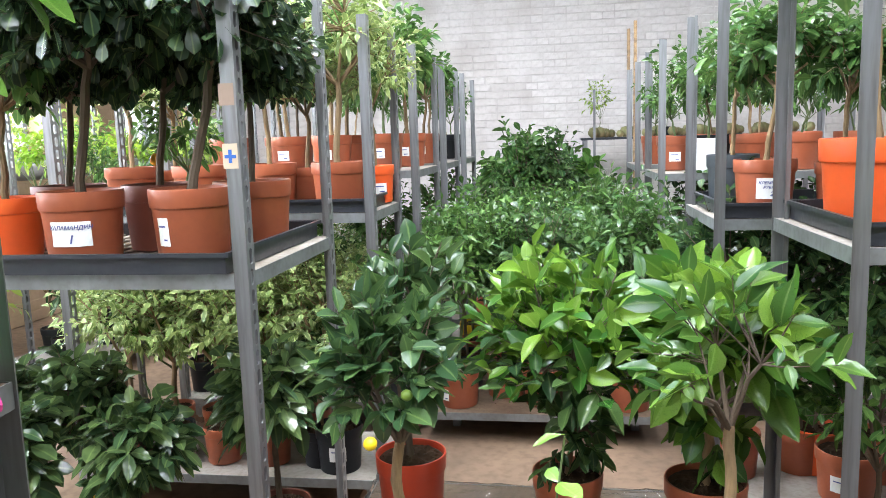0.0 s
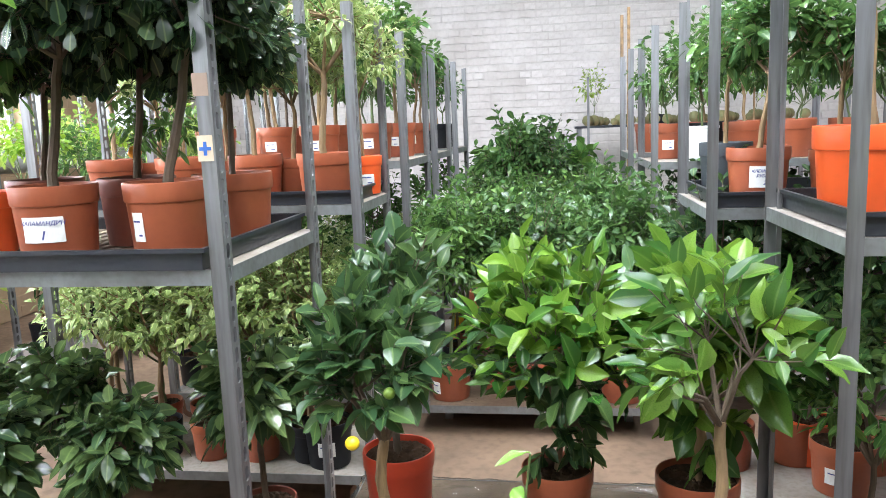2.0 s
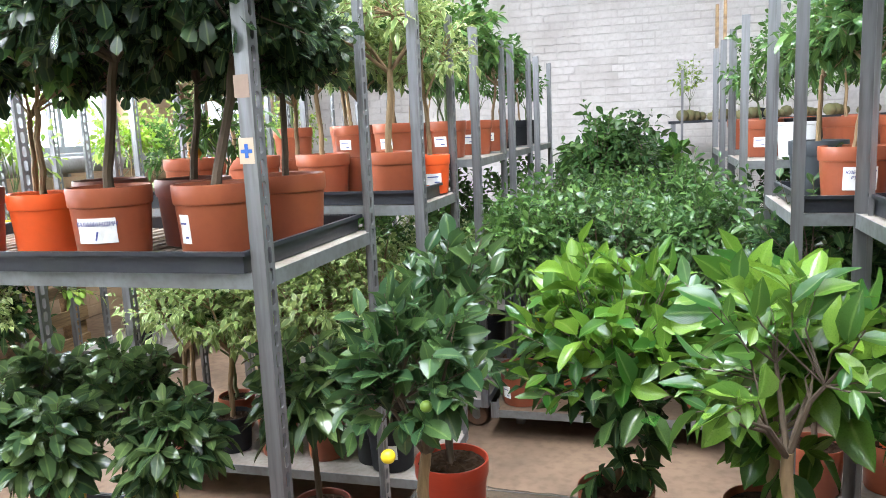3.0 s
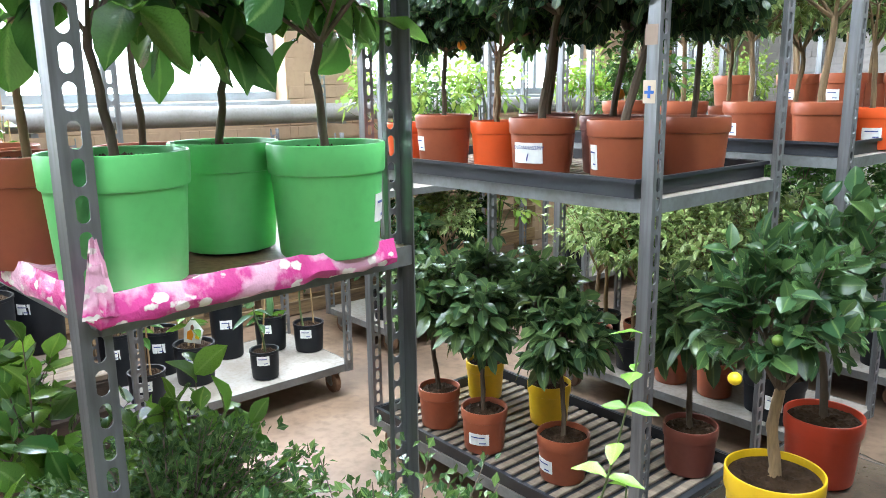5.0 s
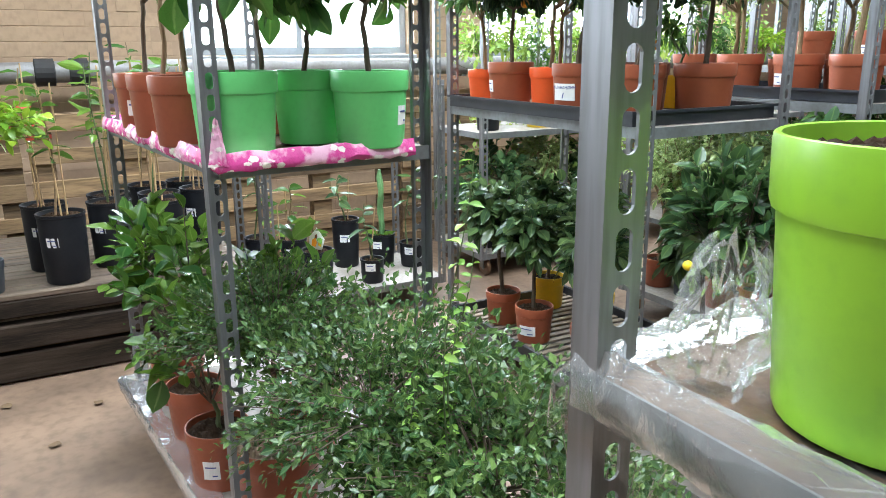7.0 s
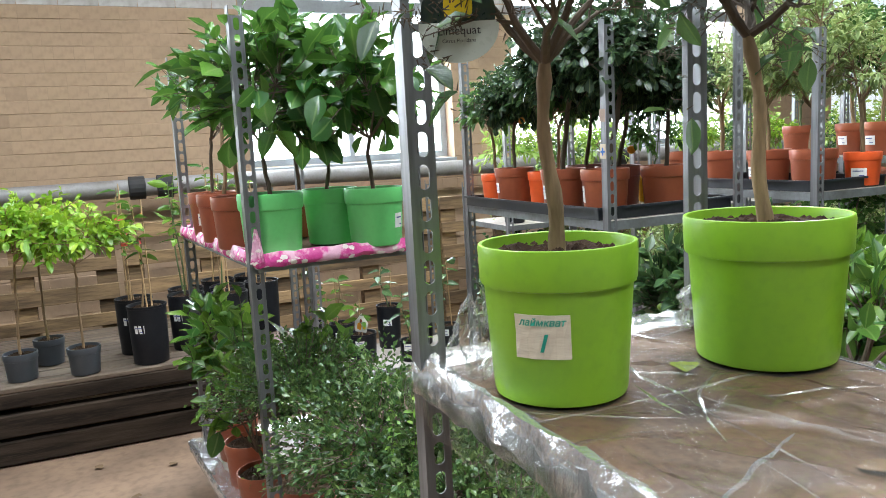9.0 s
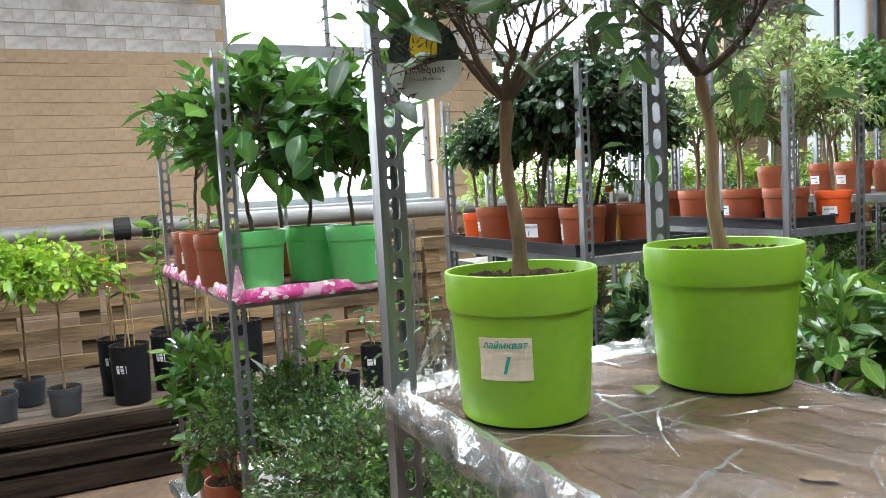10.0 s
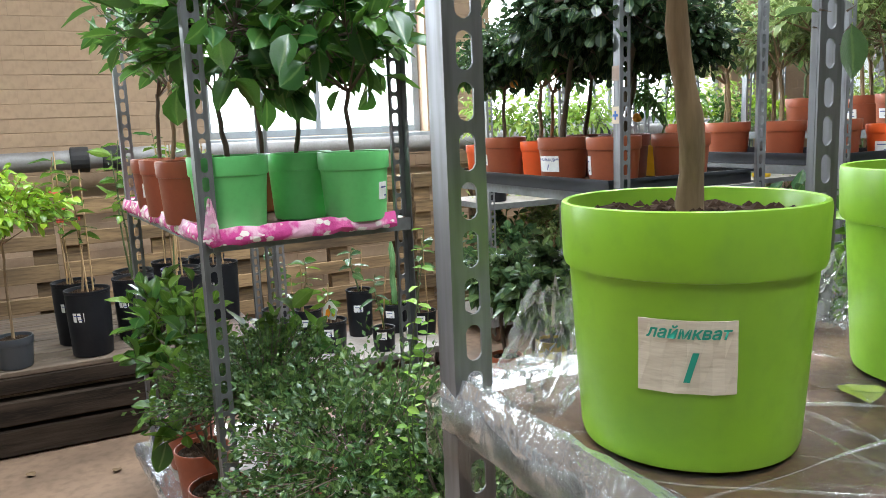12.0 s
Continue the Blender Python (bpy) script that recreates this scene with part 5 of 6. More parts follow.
# ---- low platform: calamondin, red pot and two lush citrus ----
zS = 0.3345
leafy_tree(-0.415, 1.80, zS, YELLOW, 0.122, 0.21, 0.25, 0.15, 0.19, 58, 8, 0.070, BL_DARK, BARK, 0.014, 41, "calamondin tree with yellow fruit in a yellow plastic pot", fat=1.2, label=(-60, 0.09, 0.05, 0.12), low=-0.25, fruits=[(-0.035, -0.17, 0.49, 0.0165, LEMON), (0.05, -0.15, 0.60, 0.014, GREENFRUIT)])
leafy_tree(-0.485, 2.25, zS, REDPOT, 0.112, 0.205, 0.30, 0.145, 0.20, 36, 8, 0.082, BL_DARK, DARKBARK, 0.011, 42, "dark citrus tree in a bright red plastic pot", low=-0.6, fat=1.1)
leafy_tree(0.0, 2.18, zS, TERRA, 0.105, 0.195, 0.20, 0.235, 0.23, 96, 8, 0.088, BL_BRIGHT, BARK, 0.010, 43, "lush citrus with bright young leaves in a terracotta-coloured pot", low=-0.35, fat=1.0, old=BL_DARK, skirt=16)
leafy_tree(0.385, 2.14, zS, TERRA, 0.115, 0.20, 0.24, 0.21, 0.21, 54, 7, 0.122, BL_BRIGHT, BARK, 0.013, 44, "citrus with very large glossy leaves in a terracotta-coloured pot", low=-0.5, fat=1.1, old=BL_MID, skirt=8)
leafy_tree(0.36, 1.72, zS, TERRA, 0.10, 0.19, 0.36, 0.18, 0.20, 24, 6, 0.09, BL_MID, BARK, 0.013, 45, "small citrus with glossy leaves in a terracotta-coloured pot")

# ---- rows behind ----
G1, G2 = "citrus row by the aisle", "citrus row opposite"
for i, x in enumerate((-0.90, -1.20, -1.50, -1.82)):
    plant("olive", x, 3.02 + 0.03 * (i % 2), 1.2585 - 0.0125, TERRA, 0.11, 0.185, 1.45 if i == 0 else 1.15, group=G1, label=(-20, 0.06, 0.05, 0.1) if i == 1 else None)
    plant("olive", x + 0.1, 3.23, 1.246, TERRA if i != 0 else ORANGE, 0.085, 0.16, 1.1, group=G1, label=(25, 0.07, 0.04, 0.085) if i == 0 else None)
for i, (x, y) in enumerate([(-0.86, 4.30), (-0.92, 3.95), (-1.18, 3.88), (-1.45, 4.0), (-1.75, 3.9), (-1.2, 4.25), (-1.6, 4.3)]):
    plant(("ball_mid", "sprig", "ball_mid")[i % 3], x, y, 1.3605, TERRA, 0.105, 0.185, 1.1, group=G1, label=(-5, 0.065, 0.06, 0.11) if i < 4 else None)
for i, (x, y) in enumerate([(-0.86, 4.80), (-1.15, 4.78), (-1.5, 4.85), (-0.88, 5.15), (-1.3, 5.15), (-1.75, 5.0)]):
    plant(("ball_mid", "sprig", "ball")[i % 3], x, y, 1.3605, TERRA if i != 3 else BLACKPOT, 0.105, 0.185, 0.85, group=G1, label=(0, 0.06, 0.06, 0.11) if i == 0 else None)
for i, (x, y) in enumerate([(-0.85, 5.75), (-1.2, 5.8), (-1.6, 5.9), (-0.86, 6.08)]):
    plant(("ball_mid", "sprig")[i % 2], x, y, 1.3605, BLACKPOT if i % 3 == 0 else TERRA, 0.10, 0.18, 0.75, group=G1)
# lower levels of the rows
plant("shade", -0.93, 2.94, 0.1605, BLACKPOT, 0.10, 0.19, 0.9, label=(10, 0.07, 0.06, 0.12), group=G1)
for i in range(10):
    plant("olive" if i != 7 else "sprig", -1.02 - 0.11 * i, 2.98 + 0.22 * (i % 2), 0.1605, TERRA if i % 3 else BLACKPOT, 0.085, 0.16, 1.3, group=G1)
for j, y0 in enumerate((3.9, 4.8, 5.75)):
    for i in range(5):
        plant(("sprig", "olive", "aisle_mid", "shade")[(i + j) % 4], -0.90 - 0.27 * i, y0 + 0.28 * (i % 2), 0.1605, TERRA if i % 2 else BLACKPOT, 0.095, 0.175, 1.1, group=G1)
# opposite rows
plant("big_leaf", 0.768, 2.06, 1.2545, ORANGE, 0.138, 0.225, 1.25, group=G2)
plant("ball_mid", 1.10, 2.10, 1.2545, TERRA, 0.11, 0.19, 1.2, group=G2)
plant("broad", 1.45, 2.05, 1.2545, TERRA, 0.11, 0.19, 1.2, group=G2)
plant("ball_mid", 0.735, 2.98, 1.2145, TERRA, 0.112, 0.185, 0.98, group=G2, label=(0, 0.105, 0.045, 0.12), words=[("КЛЕМЕНТИН", 0.0145, 0.020, INK), ("РУБИНО", 0.0145, 0.003, INK), ("2", 0.024, -0.020, INK)])
plant("ball_mid", 0.66, 3.16, 1.2145, GREYPOT, 0.10, 0.20, 0.85, group=G2)
plant("ball_mid", 1.0, 2.95, 1.2145, TERRA, 0.10, 0.17, 0.9, group=G2)
plant("sprig", 1.22, 3.05, 1.2145, TERRA, 0.11, 0.19, 0.9, group=G2)
plant("ball_mid", 1.5, 3.0, 1.2145, TERRA, 0.11, 0.19, 0.9, group=G2)
for i, (x, y) in enumerate([(0.62, 4.36), (0.97, 4.2), (1.2, 4.15), (1.5, 4.25), (0.82, 4.42), (1.12, 4.44)]):
    plant(("sprig", "ball_mid", "sprig")[i % 3], x, y, 1.3005, TERRA if i != 4 else BLACKPOT, 0.105, 0.185, 0.8, group=G2, label=(-10, 0.06, 0.05, 0.1) if i == 0 else None)
for i, (x, y) in enumerate([(0.64, 5.3), (0.95, 5.35), (1.3, 5.35), (1.6, 5.4)]):
    plant(("sprig", "sprig", "ball_mid")[i % 3], x, y, 1.3005, TERRA, 0.105, 0.185, 0.72, group=G2)
plant("sprig", 0.735, 4.06, 1.3005, WHITEPOT, 0.085, 0.17, 0.9, group=G2, tall=True)
plant("round_low", 1.02, 2.84, 0.1605, TERRA, 0.115, 0.19, 0.9, group=G2, label=(-30, 0.08, 0.05, 0.11))
plant("aisle_dark", 0.98, 2.96 + 0.12, 0.1605, ORANGE, 0.10, 0.18, 1.0, group=G2)
for i in range(5):
    plant("aisle_dark", 0.66 + 0.26 * i, 3.02 + 0.06 * (i % 2), 0.1605, TERRA, 0.10, 0.18, 1.05, group=G2)
    plant("aisle_dark", 0.64 + 0.27 * i, 4.2 + 0.08 * (i % 2), 0.1605, TERRA, 0.10, 0.18, 1.1, group=G2)
for i in range(4):
    plant("aisle_mid", 0.80 + 0.28 * i, 2.05 + 0.06 * (i % 2), 0.1605, TERRA if i % 2 else WHITEPOT, 0.105, 0.18, 0.85, group=G2)

# low trolleys that fill the aisle
G3 = "young trees filling the aisle"
plant("willow", -0.53, 3.74, 0.1605, TERRA, 0.11, 0.19, 1.0, group=G3, label=(-40, 0.05, 0.04, 0.1))
plant("willow", 0.32, 3.74, 0.1605, TERRA, 0.115, 0.19, 1.08, group=G3)
plant("aisle_dark", -0.10, 3.78, 0.1605, TERRA, 0.11, 0.19, 0.95, group=G3)
plant("aisle_mid", -0.30, 3.90, 0.1605, TERRA, 0.11, 0.19, 0.95, group=G3)
plant("sprig", -0.55, 4.72, 0.1605, YELLOW, 0.10, 0.19, 1.5, group=G3)
plant("sprig", 0.30, 5.42, 0.1605, YELLOW, 0.10, 0.19, 1.5, group=G3)
for j in range(13):
    for i in range(4):
        y = 4.06 + 0.34 * j
        if i == 0 and 4.6 < y < 4.85:
            continue
        if 4.88 < y < 5.4 and i in (0, 3) or y > 8.1 and i > 2:
            continue
        if 4.9 < y < 5.28 or 6.55 < y < 6.88:
            continue
        kind = ("aisle_mid", "willow", "aisle_dark", "aisle_mid", "aisle_bright", "aisle_dark", "willow")[(i * 3 + j * 2) % 7]
        plant(kind, -0.52 + 0.28 * i + RNG.normal(0, 0.02), y + RNG.normal(0, 0.03), 0.1605, TERRA if (i + j) % 3 else BLACKPOT, 0.095, 0.18, 0.80 + 0.16 * RNG.random(), group=G3)

# ---- west side: ledge, pallets, black nursery pots ----
DUSTY = surface("dusty_old_plank", (0.15, 0.108, 0.075), (0.035, 0.025, 0.018), 0.8, coarse=6, fine=45, wear=0.85, relief=0.4, stretch=(4, 0.4, 4), vary=0.15)
ledge = thing("timber_ledge", pose(0, 0, 0), "long low bench of dark old timbers with a dusty top", "bench")
rng = np.random.default_rng(60)
for i in range(9):
    x0 = -3.92 + i * 0.142
    part("plank", Buf().box(x0, -3.4, 0.385 + rng.normal(0, 0.0015), x0 + 0.136, 0.86, 0.41, 0.004).mesh("plank", DUSTY), ledge, "dusty grey plank")
for z0, z1, dx in ((0.30, 0.384, 0.0), (0.15, 0.27, 0.03), (0.0, 0.13, 0.015)):
    part("beam", Buf().box(-2.76 + dx, -3.4, z0 + 0.001, -2.645 + dx * 0.3, 0.86, z1, 0.008).mesh("beam", DARKWOOD), ledge, "dark rough timber beam")
for y in (-3.2, -2.0, -0.8, 0.5):
    part("support", Buf().box(-3.85, y, 0.001, -2.80, y + 0.1, 0.384, 0.005).mesh("support", DARKWOOD), ledge)


def pallet(y0, lift, lean, seed):
    rng = np.random.default_rng(seed)
    t = thing("wooden_pallet", pose(-4.06, y0, lift, 0, -lean, 0), "weathered wooden pallet stood on edge against the wall", "pallet", "pallets along the wall")
    z = 0.0
    for i in range(6):
        w = (0.09, 0.105, 0.09, 0.11, 0.09, 0.105, 0.09)[i]
        me = Buf().box(0, 0, 0, 0.022, 1.2, w, 0.003).mesh("board", WOOD)
        part("board", me, t, m=Matrix.Translation((rng.normal(0, 0.002), rng.normal(0, 0.004), z)))
        if i in (0, 5):
            part("board", me, t, m=Matrix.Translation((-0.122, rng.normal(0, 0.004), z)))
        z += w + 0.095 + 0.012 * rng.random()
    for y in (0.0, 0.53, 1.06):
        part("block", Buf().box(-0.098, y + 0.002, 0.0, -0.002, y + 0.138, z - 0.10, 0.004).mesh("block", WOOD), t)


for i, y0 in enumerate((-2.55, -1.30, -0.06, 1.18, 2.42, 3.66)):
    pallet(y0, 0.005 if i > 2 else 0.003, 0.8, 70 + i)


def staked(x, y, z, r, h, pot, seed, top=0.75, canes=2, leaves=14, leaf=0.10, material=None, ribbon=False, label=True, square=False):
    """Slender nursery plant tied to canes in a tall pot."""
    rng = np.random.default_rng(seed)
    t = thing("nursery_plant", pose(x, y, z), "slender staked sapling in a tall %s nursery pot" % POTNAMES[pot.name], "potted plant", "staked saplings")
    add_pot(t, r, h, pot, tall=True, label=(40 + 25 * rng.random(), 0.06, h * 0.55, h * 0.55 + 0.045) if label else None)
    for k in range(canes):
        a = rng.random() * 6.28
        ox, oy = 0.03 * math.cos(a), 0.03 * math.sin(a)
        part("cane", Buf().tube([(ox, oy, h - 0.03), (ox * 0.8 + rng.normal(0, 0.02), oy * 0.8 + rng.normal(0, 0.02), h + top * (0.8 + 0.2 * rng.random()))], [0.0045, 0.0035], 7).mesh("cane", CANE, True), t)
    s = np.linspace(0, 1, 9)
    line = np.c_[0.02 * np.sin(s * 5 + seed), 0.02 * np.cos(s * 4 + seed) - 0.02, h - 0.03 + top * s]
    part("stem", Buf().tube(line, 0.005 * (1.2 - 0.7 * s), 7).mesh("stem", TWIG if seed % 2 else BARK, True), t)
    pts, dirs = [], []
    for i in range(leaves):
        q = 0.45 + 0.55 * i / leaves
        a = i * 2.4
        pts.append([np.interp(q, s, line[:, c]) for c in range(3)])
        dirs.append((math.cos(a), math.sin(a), -0.25 + 0.5 * q))
    set_leaves(t, rng, np.array(pts), np.array(dirs), leaf * (0.7 + 0.5 * rng.random(leaves)), material or BL_MID, 0.9)
    if ribbon:
        for k in range(2):
            zz = h + top * (0.55 + 0.13 * k)
            part("ribbon", Buf().box(-0.01, -0.004, zz, 0.11, -0.001, zz + 0.018).mesh("ribbon", REDTAPE), t, "red plastic ribbon", pose(0, 0, 0, 0, 0, -60 + 30 * k))
    return t


zE = 0.4125
BL_PALE = big_leaf_mat("blade_pale", (0.20, 0.34, 0.04), (0.50, 0.62, 0.09))
for i, (x, y, tall_) in enumerate([(-2.78, 0.03, 0.62), (-2.98, 0.26, 0.70), (-3.06, -0.03, 0.68), (-3.20, 0.28, 0.75), (-3.10, 0.52, 0.72), (-2.88, 0.50, 0.66), (-3.4, 0.50, 0.8), (-3.45, 0.72, 0.72), (-3.15, 0.74, 0.7)]):
    staked(x, y, zE, 0.108, 0.33, BLACKPOT, 80 + i, tall_, 2, 16, 0.10, BL_MID, ribbon=i in (0, 2))
plant("yellowing", -2.62 - 0.12, -0.31, zE, GREYPOT, 0.088, 0.15, 1.35, group="pale trees on the bench")
plant("yellowing", -2.80, -0.62, zE, GREYPOT, 0.088, 0.15, 1.45, group="pale trees on the bench")
plant("yellowing", -3.08, -0.50, zE, GREYPOT, 0.085, 0.15, 1.5, group="pale trees on the bench")
plant("yellowing", -3.0, -1.0, zE, GREYPOT, 0.088, 0.15, 1.5, group="pale trees on the bench")
for i, (x, y, rr, hh, tp) in enumerate([(-2.95, 1.33, 0.095, 0.19, 0.22), (-3.18, 1.60, 0.085, 0.30, 0.30), (-3.13, 1.82, 0.085, 0.19, 0.02), (-2.98, 1.96, 0.08, 0.15, 0.5), (-3.18, 1.26, 0.085, 0.22, 0.35), (-3.18, 1.06, 0.085, 0.25, 0.5), (-2.82, 1.06, 0.08, 0.16, 0.4), (-2.78, 1.60, 0.07, 0.14, 0.35)]):
    staked(x, y, 0.1605, rr, hh, BLACKPOT, 100 + i, tp, 1, 9, 0.10, BL_DARK if i % 2 else BL_MID)

# a picture card on a stick in one small pot, a thick green stem in another
card = thing("plant_label_card", pose(-2.92, 1.32, 0.335, 0, 0, 50), "bent picture card printed orange and yellow, stuck in a pot", "plant tag")
part("stick", Buf().tube([(0, 0, 0), (0.004, 0, 0.09)], [0.003, 0.0025], 6).mesh("stick", CANE), card)
part("card", Buf().add([(-0.045, -0.004, 0.03), (0.03, -0.004, 0.02), (0.05, -0.006, 0.085), (0.005, -0.004, 0.15), (-0.04, -0.005, 0.10), (-0.045, -0.002, 0.03), (0.03, -0.002, 0.02), (0.05, -0.004, 0.085), (0.005, -0.002, 0.15), (-0.04, -0.003, 0.10)], [(0, 1, 2, 3, 4), (9, 8, 7, 6, 5), (0, 5, 6, 1), (1, 6, 7, 2), (2, 7, 8, 3), (3, 8, 9, 4), (4, 9, 5, 0)]).mesh("card", PAPER), card)
for k, (x, z, q, mt) in enumerate([(-0.012, 0.065, 0.022, MANDARIN), (0.022, 0.06, 0.016, LEMON), (0.0, 0.10, 0.012, BROWNPOT)]):
    part("printed_flower", Buf().add([(x + q * math.cos(a * 1.2566) * (1 if a % 2 else 0.7), -0.0065, z + q * 1.3 * math.sin(a * 1.2566)) for a in range(5)], [(0, 1, 2, 3, 4)]).mesh("printed_flower", mt), card)
stem = thing("succulent_stem", pose(-3.13, 1.82, 0.345), "thick upright green succulent stem growing from a black pot", "plant")
part("stem", Buf().tube([(0.01 * math.sin(k * 1.3), 0, 0.045 * k) for k in range(10)], [0.017, 0.02, 0.018, 0.021, 0.018, 0.02, 0.017, 0.02, 0.018, 0.008], 8).mesh("stem", surface("succulent_skin", (0.13, 0.27, 0.10), (0.07, 0.15, 0.06), 0.5, coarse=20, fine=90, wear=0.6, relief=0.4), True), stem)

# trolleys by the windows: loose sunlit greenery
G4 = "greenery by the windows"
for j, y0 in enumerate((2.6, 4.35, 6.05)):
    for i in range(6):
        x, y = -3.12 - 0.30 * (i % 2), y0 + 0.20 * i
        plant(("airy", "yellowing", "airy", "sprig")[(i + j) % 4], x, y, 0.9505, (BLACKPOT, TERRA, YELLOW)[(i + j) % 3], 0.085, 0.15, 0.95, group=G4)
    for i in range(5):
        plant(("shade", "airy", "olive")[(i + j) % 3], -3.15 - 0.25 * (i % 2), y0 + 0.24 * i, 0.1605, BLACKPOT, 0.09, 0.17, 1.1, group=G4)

# ---- north end ----
cb = thing("cactus_bench", pose(0.24, 8.55, 0), "steel bench with trays of small cacti below the white wall", "bench")
part("bench_top", Buf().box(0, 0, 1.445, 2.4, 0.6, 1.47, 0.004).mesh("bench_top", TRAYMAT), cb)
for x, y in ((0.03, 0.03), (2.33, 0.03), (0.03, 0.53), (2.33, 0.53)):
    part("leg", Buf().box(x, y, 0, x + 0.04, y + 0.04, 1.444).mesh("leg", STEEL), cb)
rng = np.random.default_rng(5)
CACT = surface("cactus_skin", (0.16, 0.17, 0.07), (0.30, 0.19, 0.10), 0.7, coarse=12, fine=90, wear=0.8, relief=0.6, vary=0.3)
for i in range(34):
    q = 0.04 + 0.03 * rng.random()
    prof = [(q * 0.5, 0), (q * 0.95, q * 0.5), (q, q), (q * 0.7, q * 1.6), (q * 0.2, q * 1.8)]
    ob = new("cactus", cached(("cactus", i % 5), lambda: Buf().lathe(prof, 14).mesh("cactus", CACT, True)))
    ob.matrix_world = pose(0.38 + 0.07 * i % 2.25, 8.62 + 0.11 * (i % 4), 1.4705)
    tagged(ob, "small round cactus standing on the steel bench", "cactus", "cacti")
for i, (x, y, k, sc) in enumerate([(0.45, 8.75, "airy", 0.9), (1.2, 8.8, "airy", 0.7), (2.2, 8.8, "airy", 0.8)]):
    plant(k, x, y + 0.15, 1.4705, BLACKPOT, 0.06, 0.10, sc * 0.8, group="plants on the bench")
for i, (x, y, k, sc) in enumerate([(-0.40, 7.0, "aisle_mid", 1.3), (-0.1, 7.05, "aisle_dark", 1.35), (0.15, 7.6, "broad", 1.45), (-0.36, 7.75, "sprig", 2.1), (-0.36, 7.35, "big_leaf", 1.5), (0.05, 8.05, "broad", 1.6)]):
    plant(k, x, y, 0.1605, BLACKPOT, 0.12, 0.22, sc, group="tall foliage at the far end")
for x, y, hgt, mat, nm in ((0.34, 7.9, 1.95, STEEL, "steel"), (0.53, 6.3, 2.32, WOOD, "wood"), (0.61, 6.6, 2.42, WOOD, "wood")):
    ob = new("upright_stake", Buf().box(x, y, 0, x + 0.024, y + 0.02, hgt, 0.003).mesh("upright_stake", mat))
    tagged(ob, "bare upright %s stake standing among the plants" % nm, "stake")

# ---- small things ----
# sticker with a painted cross on the rack's front post
st = thing("post_sticker", pose(-0.773, 1.7085, 1.455), "buff paper sticker with a blue painted cross on a post", "sticker")
part("sticker_paper", Buf().box(-0.0185, 0, 0, 0.0185, 0.0008, 0.058).mesh("sticker_paper", BUFFTAPE), st)
part("blue_cross", Buf().box(-0.014, -0.001, 0.024, 0.014, -0.0002, 0.032).box(-0.004, -0.0012, 0.013, 0.004, -0.0004, 0.044).mesh("blue_cross", BLUETAPE), st)
st = thing("post_sticker", pose(-0.773, 1.7085, 1.60), "worn brown tape stuck across a steel post", "sticker")
part("sticker_paper", Buf().box(-0.0185, 0, 0, 0.0185, 0.0008, 0.05).mesh("sticker_paper", surface("old_brown_tape", (0.30, 0.21, 0.16), (0.2, 0.15, 0.12), 0.6)), st)
# fallen leaves
for i, (x, y, z, a) in enumerate([(0.888, 0.66, 1.191, 60), (1.25, 0.62, 1.184, 100), (-2.2, 0.05, 0.004, 60), (-1.9, -0.1, 0.004, 160), (-2.4, -0.3, 0.004, 300), (-0.05, 1.72, 0.341, 10)]):
    ob = new("fallen_leaf", cached(("fallen", i < 1), lambda: with_mat(leaf_blade(i % 4), BL_PALE if i < 1 else surface("dead_leaf", (0.16, 0.10, 0.05), (0.09, 0.06, 0.03), 0.8))))
    ob.matrix_world = pose(x, y, z, 6, 0, a) @ Matrix.Diagonal((0.09, 0.05, 0.03, 1))
    tagged(ob, "%s fallen leaf lying flat" % ("pale green" if i < 1 else "dry brown"), "leaf", "fallen leaves")

# ---- bricks of the painted walls ----
BRICK_CACHE = {}


def brick_mesh(length, height, material):
    key = (round(length, 3), material.name)
    if key not in BRICK_CACHE:
        BRICK_CACHE[key] = Buf().box(-0.018, 0, 0, 0.0, length, height, 0.0025).mesh("brick", material)
    return BRICK_CACHE[key]


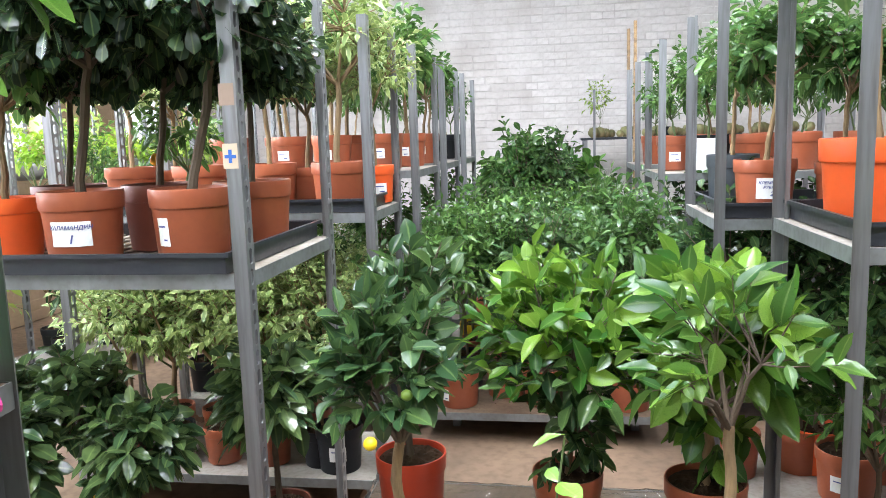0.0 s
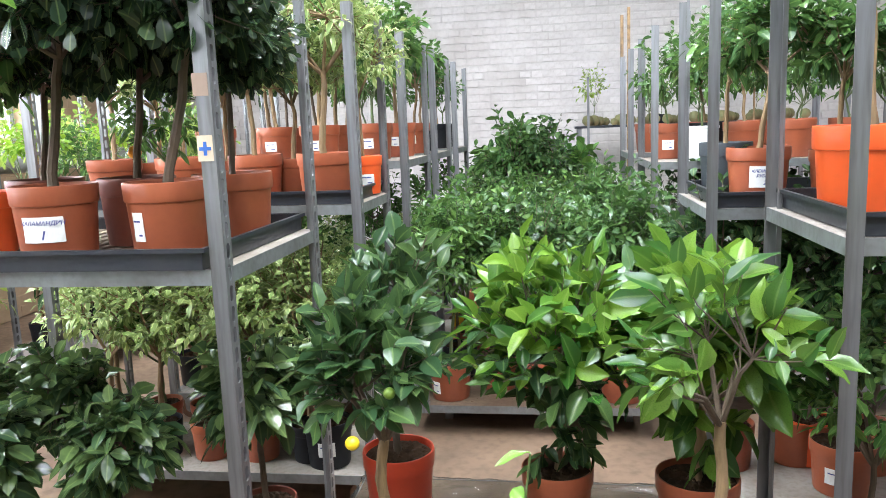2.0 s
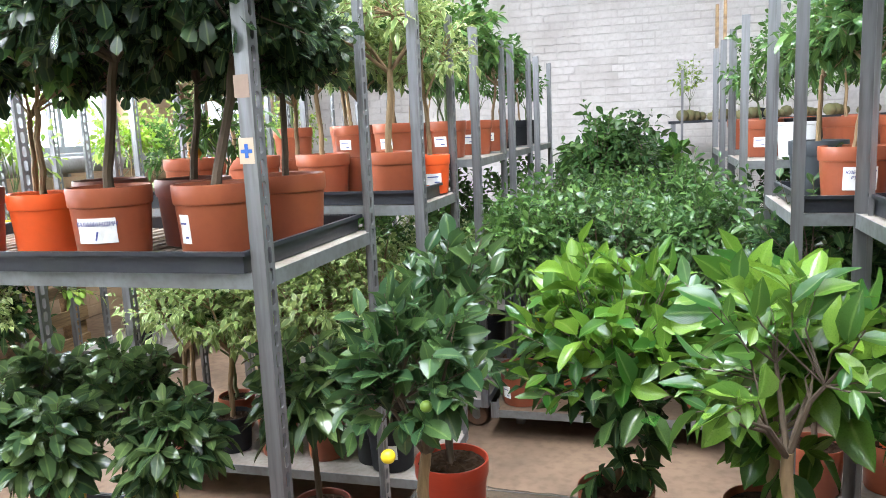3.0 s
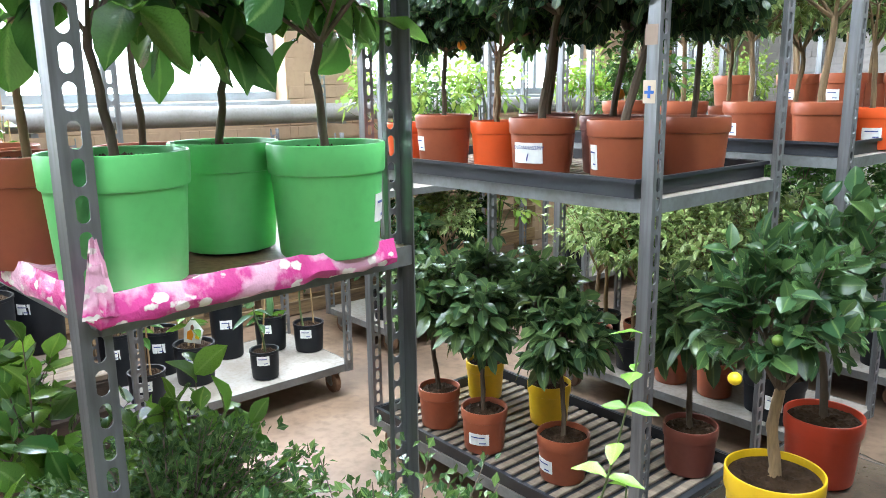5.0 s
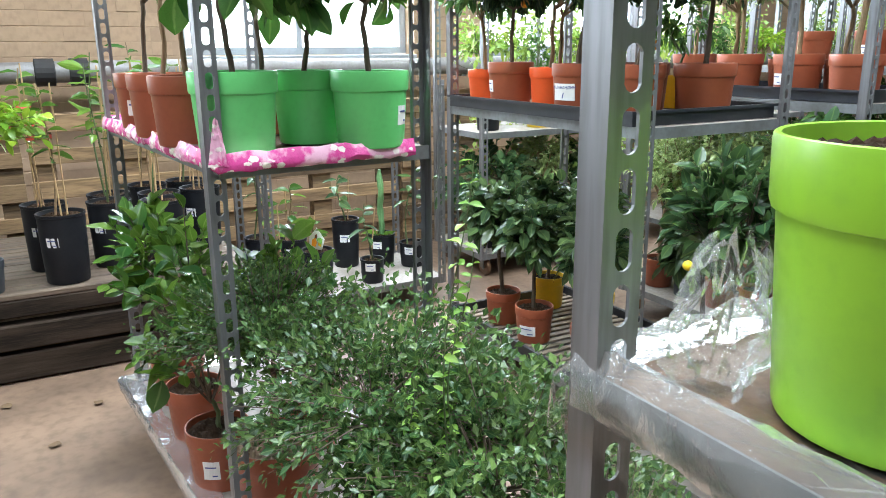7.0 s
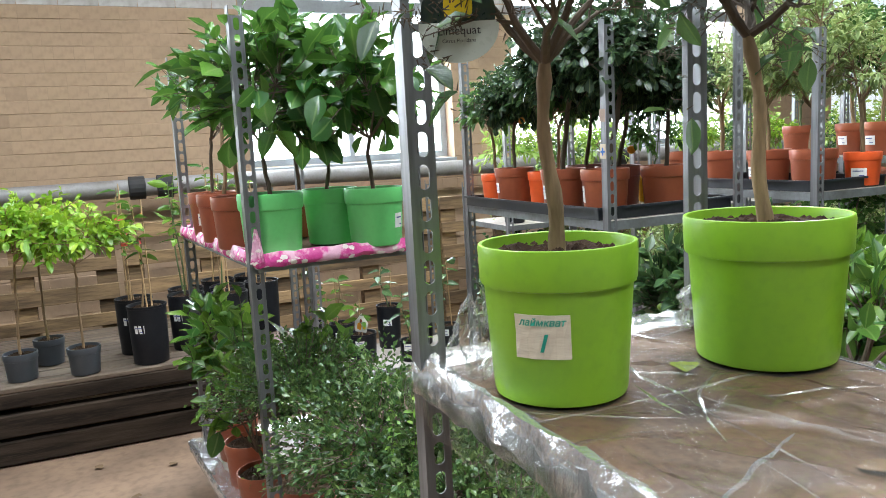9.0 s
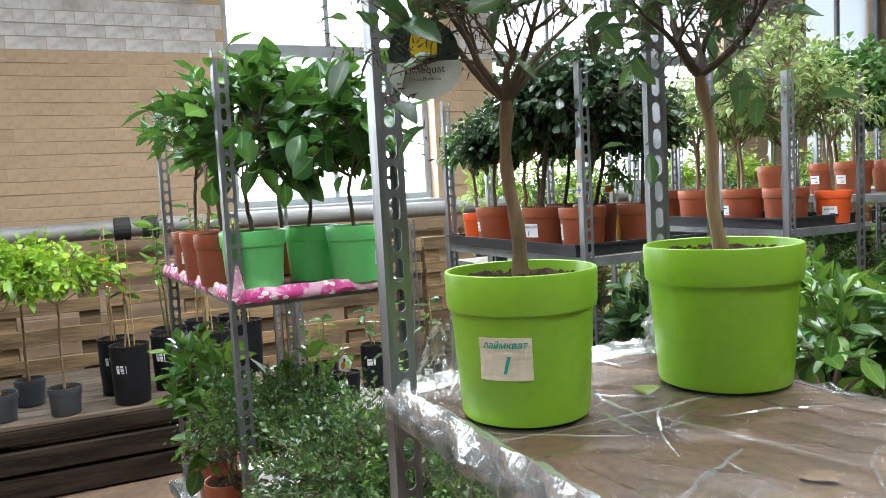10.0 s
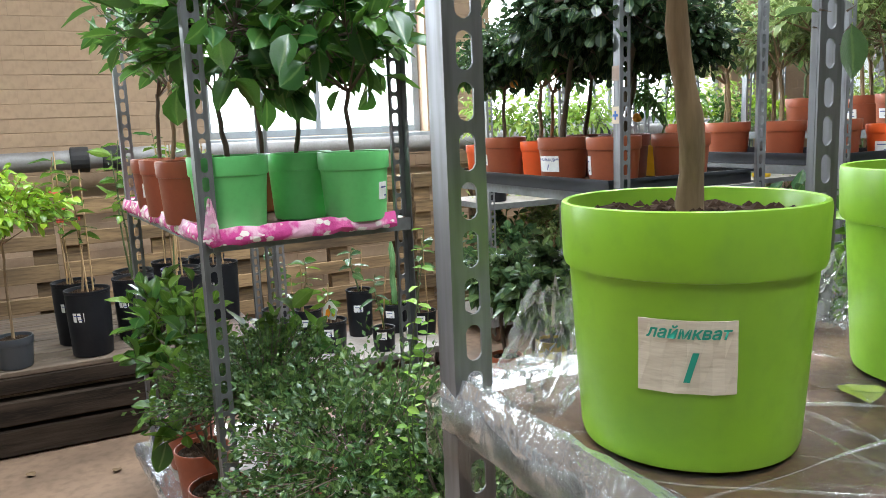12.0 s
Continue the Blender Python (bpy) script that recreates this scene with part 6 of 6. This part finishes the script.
def brick_wall(parent, along, span, rows, course, length, to_world, finish, near, name, gap=0.009, jitter=0.0022):
    """Courses of bricks over a stretch of wall; those inside near() are pieces of their own, the rest one mesh."""
    rng = np.random.default_rng(9)
    rest = {}
    r = 0
    z = rows[0]
    while z + course <= rows[1] + 1e-6:
        header = r % 3 == 2
        ln = length / 2 if header else length
        u = span[0] + (0.0 if r % 2 else -ln / 2)
        while u < span[1]:
            a, c = max(u, span[0]), min(u + ln, span[1])
            if c - a > 0.03:
                mat = finish(z)
                off = rng.normal(0, jitter)
                m = to_world(a + gap / 2, z + gap / 2, off)
                if near(a, z) and abs(c - a - ln) < 1e-6:
                    part("brick", brick_mesh(ln - gap, course - gap, mat), parent, m=m)
                else:
                    rest.setdefault(mat.name, (Buf(), mat))[0].add(*moved(m, c - a - gap, course - gap))
            u += ln
        z += course
        r += 1
    for bf, mat in rest.values():
        ob = part(name, bf.mesh(name, mat), parent)
        tagged(ob, "painted bricks of the wall", kind="stuff")


def moved(m, ln, h):
    bx = Buf().box(-0.018, 0, 0, 0.0, ln, h, 0.0025)
    v = bx.v[0]
    mm = np.array(m)
    return v @ mm[:3, :3].T + mm[:3, 3], bx.f


CW = 0.098
west = lambda u, z, off: Matrix.Translation((WALL_W - 0.009 + off, u, z))
two_tone = lambda z: TANPAINT if z < 2.68 else GREYPAINT
brick_wall(wall_west, "y", (-1.54, 0.99), (0.945, 4.5), CW, 0.275, west, two_tone, lambda u, z: -0.9 < u < 1.0 and 1.3 < z < 3.0, "brickwork", 0.0035, 0.0016)
for y0, y1 in ((2.87, 3.49), (6.46, 7.74)):
    brick_wall(wall_west, "y", (y0, y1), (0.945, 4.5), CW, 0.275, west, two_tone, lambda u, z: False, "brickwork")
brick_wall(wall_west, "y", (-1.54, 7.7), (0.0, 0.944), CW, 0.275, west, two_tone, lambda u, z: False, "brickwork")
for y0, y1 in BAYS[1:3]:
    brick_wall(wall_west, "y", (y0, y1), (0.945, 1.37), CW, 0.275, west, two_tone, lambda u, z: False, "brickwork")
north = lambda u, z, off: Matrix.Translation((u, WALL_N + 0.0 - off, z)) @ pose(0, 0, 0, 0, 0, -90)
brick_wall(wall_north, "x", (-4.6, 5.1), (0.3, 4.5), 0.0885, 0.285, north, lambda z: WHITEPAINT, lambda u, z: -0.4 < u < 2.4 and 1.5 < z < 3.2, "brickwork", 0.017, 0.005)
